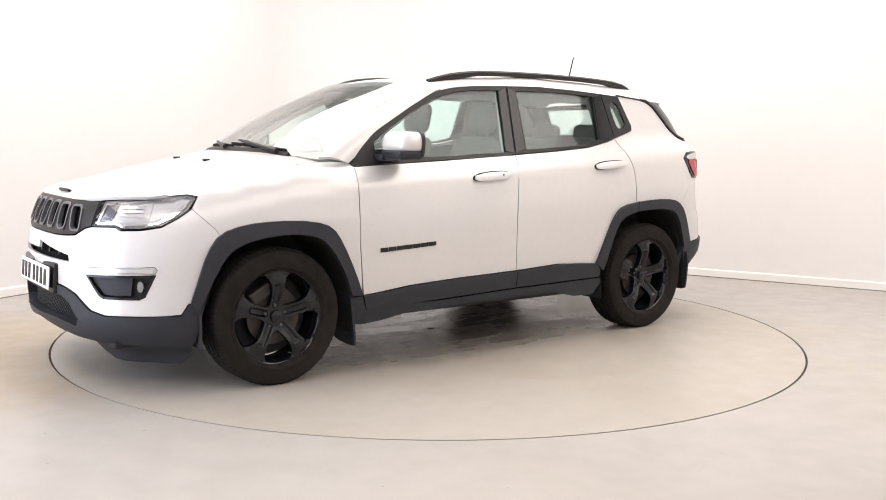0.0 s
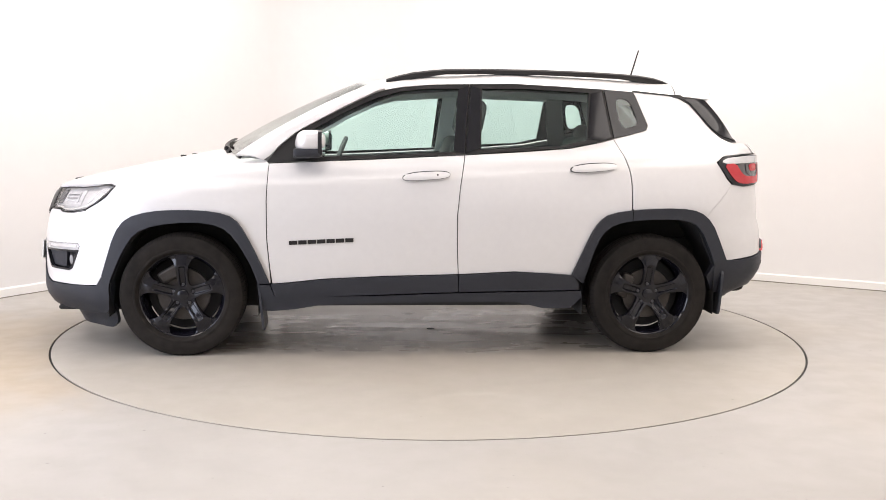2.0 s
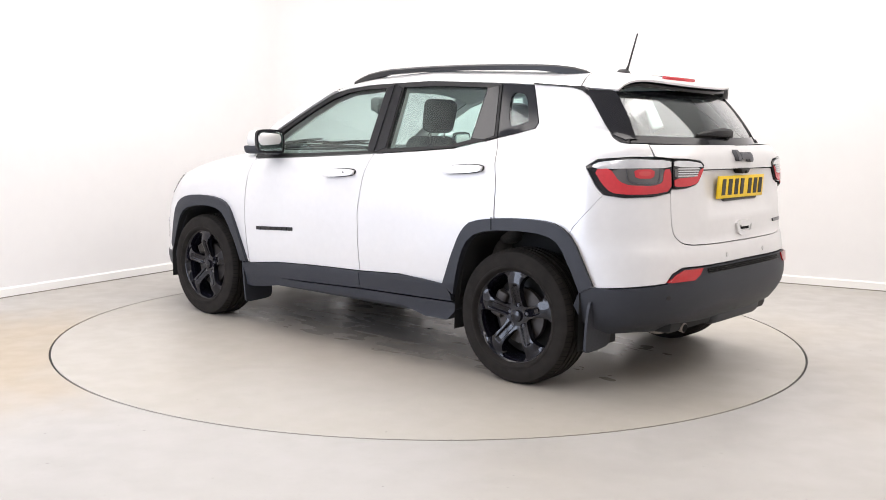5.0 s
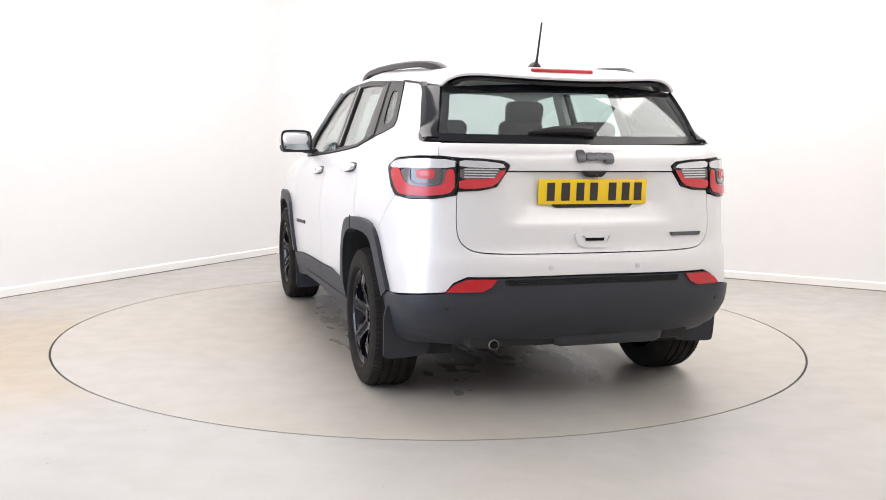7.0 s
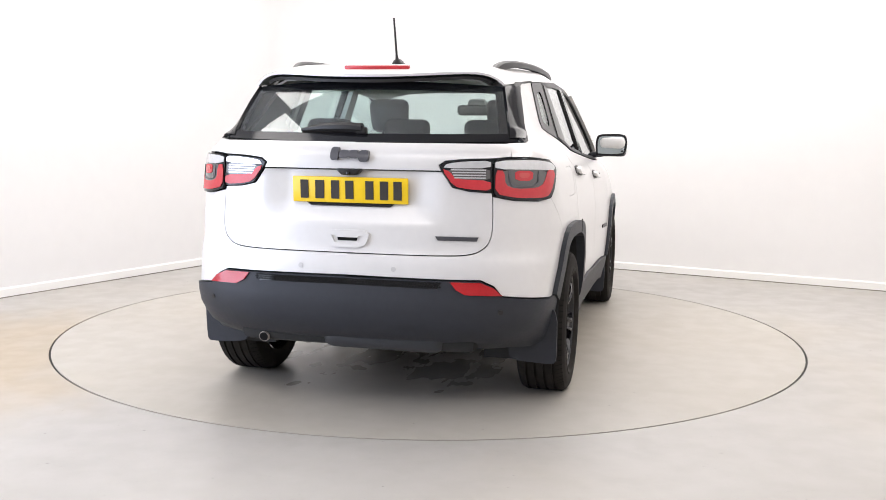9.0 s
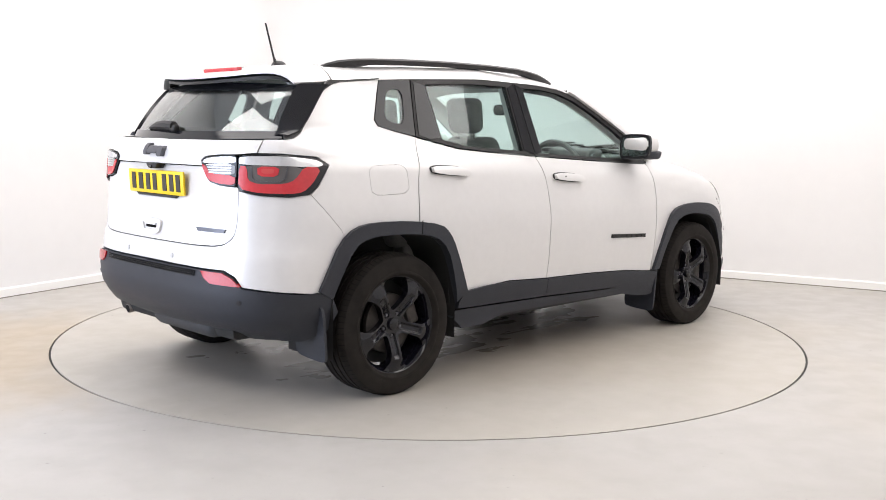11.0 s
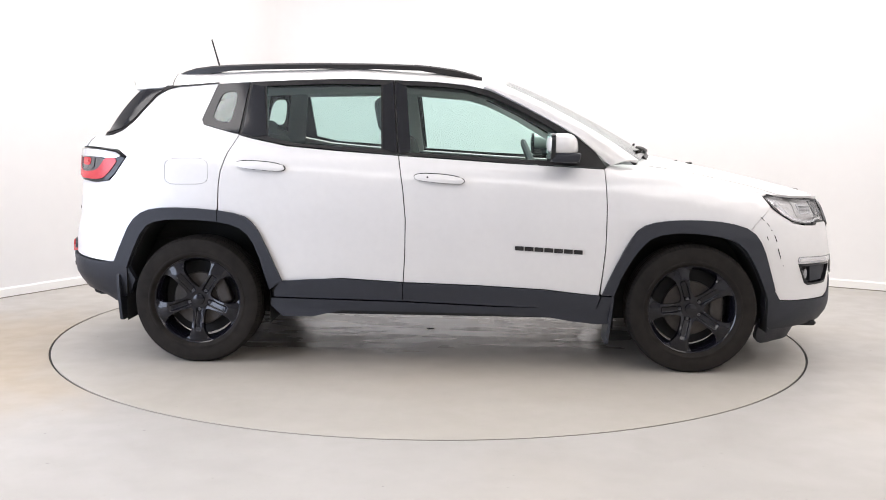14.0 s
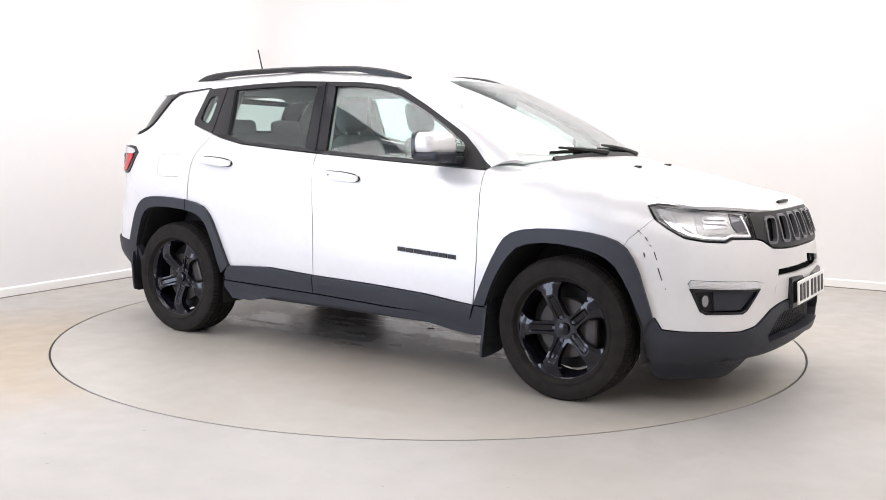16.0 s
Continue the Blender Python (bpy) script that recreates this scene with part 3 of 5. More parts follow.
def bonnet_at(s, v, off=0.0):
    """The bonnet: s from the scuttle forward, v across."""
    back = 1.145 - 0.125 * v * v
    front = 2.125 - 0.07 * abs(v) ** 2 - 0.20 * abs(v) ** 6
    x = back + (front - back) * s
    ze = np.interp(x, BONNET_X, BONNET_Z)
    zc = np.interp(x, (1.0, 1.14, 1.2, 1.4, 1.66, 1.9, 2.0, 2.06, 2.1, 2.125), (1.15, 1.140, 1.130, 1.09, 1.037, 0.983, 0.957, 0.938, 0.924, 0.912))
    z = zc - (zc - ze) * abs(v) ** 2.6
    z = z - 0.012 * step(0.93, 1.0, s) * (1 - abs(v) ** 4)
    return np.array([x, v * np.interp(x, BONNET_X, BONNET_Y), z + off])


def side_part(name, outline, mat, label="", holes=(), off=0.0, thick=0.015, res=0.045, gap=0.0025, parent=None, sides=(1, -1)):
    """A panel on the body side, on both sides of the car."""
    me = sheet(name, outline, skin, holes, off, thick, res, gap)
    out = []
    for k in sides:
        out.append(part(name, me if k == sides[0] and k == 1 else both(me, name), mat, parent or car, label))
    return out


def mid_part(name, half, mat, label="", holes=(), off=0.0, thick=0.015, res=0.045, gap=0.0025, parent=None):
    """A panel across the nose or the tail, from one half of its outline that starts and ends in the middle."""
    end = ARC[-1] if half[0][0] > 0 else ARC[0]
    full = list(half) + [(2 * end - u, z) for u, z in reversed(half)]
    full = [p for k, p in enumerate(full) if k == 0 or abs(p[0] - full[k - 1][0]) + abs(p[1] - full[k - 1][1]) > 1e-4]
    hs = []
    for h in holes:
        hs.append(h)
        if not any(abs(u - end) < 1e-3 for u, _ in h):
            hs.append([(2 * end - u, z) for u, z in reversed(h)])
    me = sheet(name, full, skin, hs, off, thick, res, gap)
    return part(name, me, mat, parent or car, label)


def whole(half):
    """Both halves of an outline that crosses the middle."""
    end = ARC[-1] if half[0][0] > 0 else ARC[0]
    return list(half) + [(2 * end - u, z) for u, z in reversed(half) if abs(u - end) > 1e-4]


def at_x(pts):
    return [(ux(x), z) for x, z in pts]


TAIL, NOSE = float(ARC[0]), float(ARC[-1])

# ---------------------------------------------------------------- car: wheel arches
ARCH_F_OUT = at_x(soften([(1.752, 0.445), (1.727, 0.524), (1.676, 0.681), (1.613, 0.768), (1.489, 0.806), (1.319, 0.817), (1.134, 0.809), (1.026, 0.775), (0.965, 0.688), (0.889, 0.531), (0.838, 0.405)], 1))
ARCH_F_IN = at_x(soften([(1.712, 0.385), (1.690, 0.45), (1.627, 0.588), (1.562, 0.682), (1.46, 0.726), (1.259, 0.748), (1.104, 0.726), (1.028, 0.656), (0.952, 0.53), (0.905, 0.405)], 1))
ARCH_R_OUT = at_x(soften([(-0.855, 0.455), (-0.956, 0.689), (-1.002, 0.762), (-1.064, 0.81), (-1.255, 0.836), (-1.479, 0.841), (-1.592, 0.823), (-1.669, 0.76), (-1.73, 0.632), (-1.772, 0.54)], 1))
ARCH_R_IN = at_x(soften([(-0.925, 0.40), (-0.99, 0.626), (-1.051, 0.722), (-1.162, 0.762), (-1.353, 0.774), (-1.514, 0.768), (-1.596, 0.727), (-1.667, 0.583), (-1.70, 0.50)], 1))


def lower_in(line, k=0.03):
    """The line moved k towards the wheel, so that a panel runs under the arch trim."""
    p = np.array(line)
    c = np.array([p[:, 0].mean(), 0.36])
    return [tuple(c + (q - c) * (1 - k / np.linalg.norm(q - c))) for q in p]


side_part("wheel_arch_trim", ARCH_F_OUT + ARCH_F_IN[::-1], PLASTIC, "grained black plastic wheel arch trim", off=0.022, thick=0.05, res=0.03)
side_part("wheel_arch_trim", ARCH_R_OUT + ARCH_R_IN[::-1], PLASTIC, "grained black plastic wheel arch trim", off=0.022, thick=0.05, res=0.03)

# ---------------------------------------------------------------- car: painted side panels
wing_arch = [p for p in lower_in(ARCH_F_OUT, 0.045) if p[0] < 1.57]
WING_TOP = [(ux(x), float(np.interp(x, (0.8, 1.0, 1.15, 1.38, 1.66, 1.85, 2.0), (1.092, 1.094, 1.078, 1.04, 0.985, 0.940, 0.925))) ) for x in (0.95, 1.05, 1.2, 1.38, 1.55, 1.66, 1.75, 1.84)]
side_part("wing", [(0.846, 1.066), (0.86, 1.080), (0.88, 1.090)] + WING_TOP + [(ux(1.85), 0.936), (1.80, 0.940), (1.745, 0.944), (1.698, 0.936), (1.735, 0.880), (1.632, 0.787), (1.602, 0.745)] + wing_arch + [(0.835, 0.41), (0.856, 0.655), (0.858, 0.876)], PAINT, "white front wing", res=0.04, gap=0.001)
FRONT_DOOR = [(0.846, 1.068), (0.299, 1.094), (-0.245, 1.125), (-0.216, 0.95), (-0.2, 0.79), (-0.202, 0.60), (-0.21, 0.456), (0.2, 0.446), (0.547, 0.43), (0.736, 0.410), (0.828, 0.402), (0.84, 0.497), (0.854, 0.655), (0.856, 0.876)]
REAR_ARCH_DOOR = [p for p in lower_in(ARCH_R_OUT) if p[0] > -1.19]
REAR_DOOR = [(-0.245, 1.125), (-0.60, 1.148), (-0.844, 1.168), (-1.035, 1.205), (-1.108, 1.224), (-1.153, 1.133), (-1.185, 1.03), (-1.193, 0.96), (-1.195, 0.82)] + REAR_ARCH_DOOR[::-1] + [(-0.533, 0.472), (-0.21, 0.456), (-0.202, 0.60), (-0.2, 0.79), (-0.216, 0.95)]
f_doors = side_part("front_door", FRONT_DOOR, PAINT, "white front door with glossy paint", res=0.04)
r_doors = side_part("rear_door", REAR_DOOR, PAINT, "white rear door with glossy paint", res=0.04)
quarter_arch = [p for p in lower_in(ARCH_R_OUT, 0.045) if -1.60 < p[0] < -1.199]
FUEL = at_x([(-1.487, 1.095), (-1.256, 1.099), (-1.249, 0.962), (-1.483, 0.957)])
QUARTER = [(-1.108, 1.224), (-1.22, 1.250), (-1.315, 1.275), (-1.328, 1.305), (-1.265, 1.465), (-1.25, 1.497)] + at_x([(-1.483, 1.478), (-1.543, 1.463), (-1.60, 1.431), (-1.723, 1.298), (-1.79, 1.238), (-1.84, 1.216), (-1.9, 1.209)]) + \
    [(-2.045, 1.208), (-2.06, 1.150), (-1.93, 1.149), (-1.755, 1.136), (-1.70, 1.10), (-1.762, 1.008), (-1.80, 0.972), (-1.655, 0.81), (-1.625, 0.757)] + quarter_arch[::-1] + [(-1.199, 0.83), (-1.195, 0.96), (-1.187, 1.03), (-1.155, 1.133)]
fuel_round = chaikin(FUEL, 2, 0.15)
mq = sheet("rear_quarter", QUARTER, skin, (), 0, 0.015, 0.04, 0.001)
part("rear_quarter", mq, PAINT, car, "white rear quarter panel")
mqr = both(sheet("rear_quarter", QUARTER, skin, [fuel_round], 0, 0.015, 0.04, 0.001), "rear_quarter")
part("rear_quarter", mqr, PAINT, car, "white rear quarter panel with a fuel flap")
part("fuel_flap", both(sheet("fuel_flap", fuel_round, skin, (), -0.0005, 0.012, 0.03, 0.0018), "fuel_flap"), PAINT, car, "rounded square white fuel flap")
SILL_TOP = [(0.838, 0.404), (0.736, 0.410), (0.547, 0.43), (0.2, 0.446), (-0.21, 0.456), (-0.533, 0.472), (-0.70, 0.468), (-0.87, 0.455)]
side_part("door_cladding", SILL_TOP[:5] + [(-0.212, 0.354), (0.3, 0.337), (0.812, 0.322)], PLASTIC, "grained black lower door cladding", off=0.016, thick=0.03)
side_part("door_cladding", SILL_TOP[4:] + [(-0.905, 0.40), (-0.905, 0.364), (-0.212, 0.354)], PLASTIC, "grained black lower door cladding", off=0.016, thick=0.03)
side_part("sill_trim", [(0.905, 0.40), (0.84, 0.402), (0.815, 0.336), (0.3, 0.333), (-0.212, 0.35), (-0.92, 0.36), (-0.93, 0.32), (-0.86, 0.255), (-0.70, 0.256), (-0.62, 0.275), (-0.537, 0.293), (0.2, 0.29), (0.548, 0.280), (0.70, 0.255), (0.832, 0.244), (0.90, 0.25)], PLASTIC, "grained black sill trim", off=0.012, thick=0.06)

# added dark shell: blocks the view through the shut lines and stands for their shade
SHELL = [(-1.72, 0.62), (-1.72, 1.17), (-1.15, 1.17), (0.85, 1.05), (1.5, 0.97), (1.66, 0.93), (1.66, 0.75)] + ARCH_F_IN[4:-1] + [(0.86, 0.27), (-0.9, 0.27)] + ARCH_R_IN[1:-1]
side_part("inner_shell", SHELL, DARK, off=-0.03, thick=0.02, res=0.08, gap=0)

# ---------------------------------------------------------------- car: side windows
FRAME_TOP = [(0.86, 1.075), (0.80, 1.155), (0.693, 1.245), (0.56, 1.318), (0.435, 1.382), (0.32, 1.44), (0.242, 1.474), (0.18, 1.495), (0.114, 1.508), (-0.047, 1.520), (-0.16, 1.525), (-0.283, 1.528)]
F_GLASS = [(0.70, 1.102), (0.70, 1.190), (0.602, 1.258), (0.428, 1.355), (0.325, 1.405), (0.239, 1.442), (0.113, 1.478), (-0.014, 1.494), (-0.222, 1.499), (-0.19, 1.142), (0.25, 1.118)]
F_FRAME = FRAME_TOP + [(-0.247, 1.128), (0.299, 1.097), (0.846, 1.071)]
frames = side_part("door_frame", F_FRAME, SATIN_BLACK, "satin black door window frame", [F_GLASS], off=0.004, thick=0.03, res=0.05, gap=0.002)
R_GLASS = [(-0.352, 1.501), (-0.62, 1.503), (-0.975, 1.487), (-0.945, 1.215), (-0.80, 1.182), (-0.338, 1.155)]
R_FRAME = [(-0.283, 1.528), (-0.533, 1.534), (-0.80, 1.524), (-1.062, 1.508), (-1.108, 1.228), (-1.035, 1.209), (-0.844, 1.172), (-0.60, 1.151), (-0.247, 1.128)]
side_part("door_frame", R_FRAME, SATIN_BLACK, "satin black door window frame", [R_GLASS], off=0.004, thick=0.03, res=0.05, gap=0.002)
side_part("front_window", F_GLASS, GLASS_CLEAR, "clear green-tinted front door window", off=-0.004, thick=0.004, res=0.08, gap=-0.004)
side_part("rear_window", R_GLASS, GLASS_DARK, "tinted rear door window", off=-0.004, thick=0.004, res=0.08, gap=-0.004)
Q_OUT = [(-1.066, 1.508), (-1.25, 1.498), (-1.265, 1.465), (-1.328, 1.305), (-1.315, 1.275), (-1.22, 1.250), (-1.11, 1.227)]
Q_GLASS = chaikin([(-1.125, 1.458), (-1.222, 1.452), (-1.268, 1.318), (-1.245, 1.298), (-1.160, 1.282)], 2, 0.2)
side_part("quarter_frame", Q_OUT, GLOSS_BLACK, "glossy black quarter window surround", [Q_GLASS], off=0.004, thick=0.02, res=0.05)
side_part("quarter_window", Q_GLASS, GLASS_DARK, "small tinted quarter window", off=0.0, thick=0.004, res=0.08, gap=-0.004)
for panel in ([(-0.178, 1.145), (-0.211, 1.494), (-0.275, 1.520), (-0.2425, 1.134)], [(-0.2515, 1.134), (-0.2865, 1.521), (-0.345, 1.497), (-0.331, 1.160)], [(-0.951, 1.221), (-0.982, 1.484), (-1.052, 1.500), (-1.093, 1.234), (-1.03, 1.214)]):
    side_part("pillar_panel", panel, GLOSS_BLACK, "glossy black pillar panel", off=0.008, thick=0.006, res=0.06)
side_part("arch_seam", [(-1.197, 0.832), (-1.193, 0.832), (-1.193, 0.768), (-1.197, 0.768)], PIT, off=0.0235, thick=0.004, res=0.03, gap=0)
# black strip from the roof edge down the tail pillar
STRIP = [(-1.25, 1.500), (-1.483, 1.481), (-1.543, 1.466), (-1.60, 1.434), (-1.723, 1.301), (-1.79, 1.241), (-1.84, 1.219), (-1.9, 1.212)]
side_part("pillar_strip", at_x(STRIP) + [(u + 0.003, z + 0.006) if u > -1.50 else (u - 0.004, z + 0.020) for u, z in reversed(at_x(STRIP))], SATIN_BLACK, off=0.007, thick=0.02, res=0.03, gap=0)


def tail_pillar(s, w):
    z = 1.215 + (1.455 - 1.215) * s
    x = float(np.interp(z, (1.212, 1.219, 1.241, 1.301, 1.434, 1.466, 1.48), (-1.9, -1.84, -1.79, -1.723, -1.60, -1.543, -1.49)))
    a, c = skin(ux(x), z, -0.004), rear_at(s, 1.0, 0.002)
    return a + (c - a) * w + np.array([-0.3, 0.5, 0.2]) * 0.008 * 4 * w * (1 - w)


me = grid_solid("tail_pillar", tail_pillar, 10, 5, 0.015)
part("tail_pillar", me, GLOSS_BLACK, car, "glossy black tail pillar panel")
part("tail_pillar", both(me, "tail_pillar"), GLOSS_BLACK, car, "glossy black tail pillar panel")

# ---------------------------------------------------------------- car: roof, screens, bonnet
part("roof", grid_solid("roof", lambda a, b: roof_at(0.28 + 0.09 * (1 - (2 * b - 1) ** 2) - a * (1.785 + 0.09 * (1 - (2 * b - 1) ** 2)), 2 * b - 1), 40, 32, 0.02, True), PAINT, car)
part("headlining", grid_solid("headlining", lambda a, b: roof_at(0.22 - a * 1.9, (2 * b - 1) * 0.95, -0.045), 14, 12, 0.01, True), TRIM_LIGHT, car, "pale grey headlining")
spoiler = part("spoiler", grid_solid("spoiler", lambda a, b: roof_at(-1.513 - a * (0.36 - 0.16 * (2 * b - 1) ** 2), 2 * b - 1), 14, 40, 0.011, True), PAINT, car, "white roof spoiler over the rear window")
part("spoiler_lip", grid_solid("spoiler_lip", lambda a, b: roof_at(-1.54 - a * (0.32 - 0.15 * (2 * b - 1) ** 2), (2 * b - 1) * 0.93, -0.0125 - 0.012 * a), 8, 40, 0.014, True), SATIN_BLACK, spoiler, "black underside of the spoiler")
part("brake_lamp", block(0.03, 0.31, 0.024, 0.006, 2, (-1.715, 0, 1.540), turn=(0, -8, 0)), RED, spoiler, "long red high-level brake lamp")
part("windscreen", grid_solid("windscreen", lambda a, b: screen_at(a, 2 * b - 1), 12, 20, 0.005), GLASS_SCREEN, car, "large clear green-tinted windscreen")
ap = grid_solid("screen_pillar", pillar_at, 16, 6, 0.02)
part("screen_pillar", ap, PAINT, car, "white windscreen pillar")
part("screen_pillar", both(ap, "screen_pillar"), PAINT, car, "white windscreen pillar")
part("rear_screen", grid_solid("rear_screen", lambda a, b: rear_at(a, (2 * b - 1) * 0.995), 8, 16, 0.005, True), GLASS_REAR, car, "tinted rear screen")
part("screen_border", grid_solid("screen_border", lambda a, b: rear_at(a * 0.13 - 0.05, (2 * b - 1) * 1.05, 0.004), 2, 20, 0.008, True), GLOSS_BLACK, car, "black border at the foot of the rear screen")
for k in (1, -1):
    me = grid_solid("screen_border", lambda a, b: rear_at(a, k * (0.945 + 0.065 * b + 0.04 * (2 * a - 1) ** 6 * (b - 1)), 0.003), 10, 3, 0.002, k < 0)
    part("screen_border", me, GLOSS_BLACK, car, "black border beside the rear screen")
part("screen_border", grid_solid("screen_border", lambda a, b: rear_at(0.84 + 0.16 * a, (2 * b - 1) * 0.99, 0.003), 2, 16, 0.002, True), GLOSS_BLACK, car, "black border at the top of the rear screen")
bonnet = part("bonnet", grid_solid("bonnet", lambda a, b: bonnet_at(a, 2 * b - 1), 40, 40, 0.015), PAINT, car, "smooth white bonnet")
part("scuttle", grid_solid("scuttle", lambda a, b: (lambda v: screen_at(-0.03 + 0.055 * a, v, -0.016 - 0.014 * (1 - a)))((2 * b - 1) * 0.72), 3, 20, 0.03), SATIN_BLACK, car, "black plastic scuttle below the windscreen")

# ---------------------------------------------------------------- car: tail
GATE_EDGE = [(-2.165, 1.142), (-2.282, 1.139), (-2.375, 1.130), (-2.402, 1.112), (-2.390, 1.088)]
gate_up = mid_part("tailgate_upper", [(TAIL, 1.207), (-2.045, 1.207), (-2.064, 1.150)] + GATE_EDGE + [(TAIL, 1.088)], PAINT, "upper white tailgate panel", off=0.006, thick=0.02, res=0.035)
GATE_CORNER = soften([(-2.160, 0.985), (-2.158, 0.86), (-2.170, 0.80), (-2.192, 0.770), (-2.25, 0.738), (-2.407, 0.733), (TAIL, 0.733)], 3)
GATE_LOW = [(TAIL, 1.086), (-2.388, 1.086), (-2.342, 1.021), (-2.27, 1.006), (-2.163, 1.0)] + GATE_CORNER


def gate_skin(u, z, off=0.0):
    """The tailgate, dished round the number plate."""
    w = abs(u - TAIL)
    dish = 0.022 * step(0.44, 0.28, w) * step(0.84, 0.97, z)
    crease = 0.005 * step(0.895, 0.86, z) * step(0.46, 0.34, w)
    return skin(u, z, off - dish + crease)


gate = part("tailgate", sheet("tailgate", whole(GATE_LOW), gate_skin, (), 0, 0.02, 0.03), PAINT, car, "white tailgate with a dished number plate recess")
mid_part("rear_bumper", [(u, z - 0.002) for u, z in GATE_CORNER[::-1]] + [(-2.05, 0.966), (-1.9, 0.960), (-1.80, 0.972), (-1.655, 0.81), (-1.625, 0.757)] + [p for p in lower_in(ARCH_R_OUT) if p[0] < -1.66] + [(-1.85, 0.540), (-2.12, 0.568), (-2.156, 0.610), (-2.215, 0.636), (-2.36, 0.636), (TAIL, 0.640)], PAINT, "white upper rear bumper", res=0.035, gap=0.001)
lower_rear = mid_part("lower_rear_bumper", [(TAIL, 0.636), (-2.36, 0.632), (-2.215, 0.632), (-2.156, 0.606), (-2.118, 0.564), (-1.85, 0.536), (-1.775, 0.54), (-1.70, 0.52), (-1.66, 0.44), (-1.70, 0.36), (-1.82, 0.305), (-2.0, 0.302), (-2.28, 0.302), (TAIL, 0.298)], PLASTIC, "grained black lower rear bumper", off=0.012, thick=0.04)
part("mesh_insert", sheet("mesh_insert", whole([(TAIL, 0.628), (-2.384, 0.624), (-2.394, 0.598), (TAIL, 0.602)]), skin, (), 0.015, 0.006, 0.04, 0), GLOSS_BLACK, lower_rear, "black honeycomb insert in the bumper")
vs, fs = [], []
for i in range(-33, 34):
    for j in range(3):
        u = TAIL + i * 0.0125 + (0.006 if j % 2 else 0)
        c = [np.array(skin(u + 0.0052 * math.cos(a), 0.606 + 0.0088 * j + 0.0044 * math.sin(a), 0.0165)) for a in np.linspace(0, 2 * math.pi, 7)[:-1]]
        vs += c
        fs.append(tuple(range(len(vs) - 6, len(vs))))
part("bumper_mesh", mesh_of("bumper_mesh", vs, fs), PIT, lower_rear, "dark mesh with fine openings")
REFLECTOR = [(-2.347, 0.630), (-2.215, 0.629), (-2.16, 0.606), (-2.122, 0.570), (-2.281, 0.573), (-2.32, 0.594)]
side_part("reflector", REFLECTOR, RED_DEEP, "red rear fog reflector", off=0.020, thick=0.03, res=0.03)
for k in (1, -1):
    for u, z, mat, off in ((TAIL + 0.21, 0.672, PAINT, 0.0), (-2.13, 0.50, PLASTIC, 0.012)):
        c = [(u + 0.011 * math.cos(a), z + 0.011 * math.sin(a)) for a in np.linspace(0, 2 * math.pi, 17)[:-1]]
        me = sheet("parking_sensor", c, skin, (), off + 0.003, 0.01, 0.02, 0)
        part("parking_sensor", me if k > 0 else both(me, "parking_sensor"), LAMP_GREY if mat is PAINT else SATIN_BLACK, car, "small round parking sensor")

# tail lamps
LAMP_OUT = [(-1.702, 1.10), (-1.757, 1.134), (-1.93, 1.146), (-2.158, 1.141), (-2.158, 0.988), (-2.05, 0.967), (-1.9, 0.962), (-1.81, 0.97), (-1.764, 1.010)]
LAMP_IN = [(-2.166, 1.140), (-2.282, 1.136), (-2.375, 1.127), (-2.400, 1.110), (-2.340, 1.022), (-2.27, 1.008), (-2.166, 1.002)]


def lamp_skin(u, z, off=0.0):
    return skin(u, z, off + 0.004 + 0.008 * step(-1.72, -1.9, u))


def lamp_pieces(name, body, pieces):
    """A tail lamp on each side: a black housing with coloured lens pieces on it."""
    for k in (1, -1):
        def put(nm, outline, mat, off, thick, gap, parent, label=""):
            me = sheet(nm, outline, lamp_skin, (), off, thick, 0.025, gap)
            return part(nm, me if k > 0 else both(me, nm), mat, parent, label)
        base = put(name, chaikin(body, 1, 0.12), GLOSS_BLACK, 0.0, 0.03, 0.0015, car, "tail lamp with red and clear lenses in a black rim")
        for nm, outline, mat, off, label in pieces:
            put(nm, chaikin(outline, 1, 0.2) if nm not in ("lens_rib", "chrome_line") else outline, mat, off, 0.004, -0.0035 if nm in ("clear_lens", "red_lens") else 0.0, base, label)


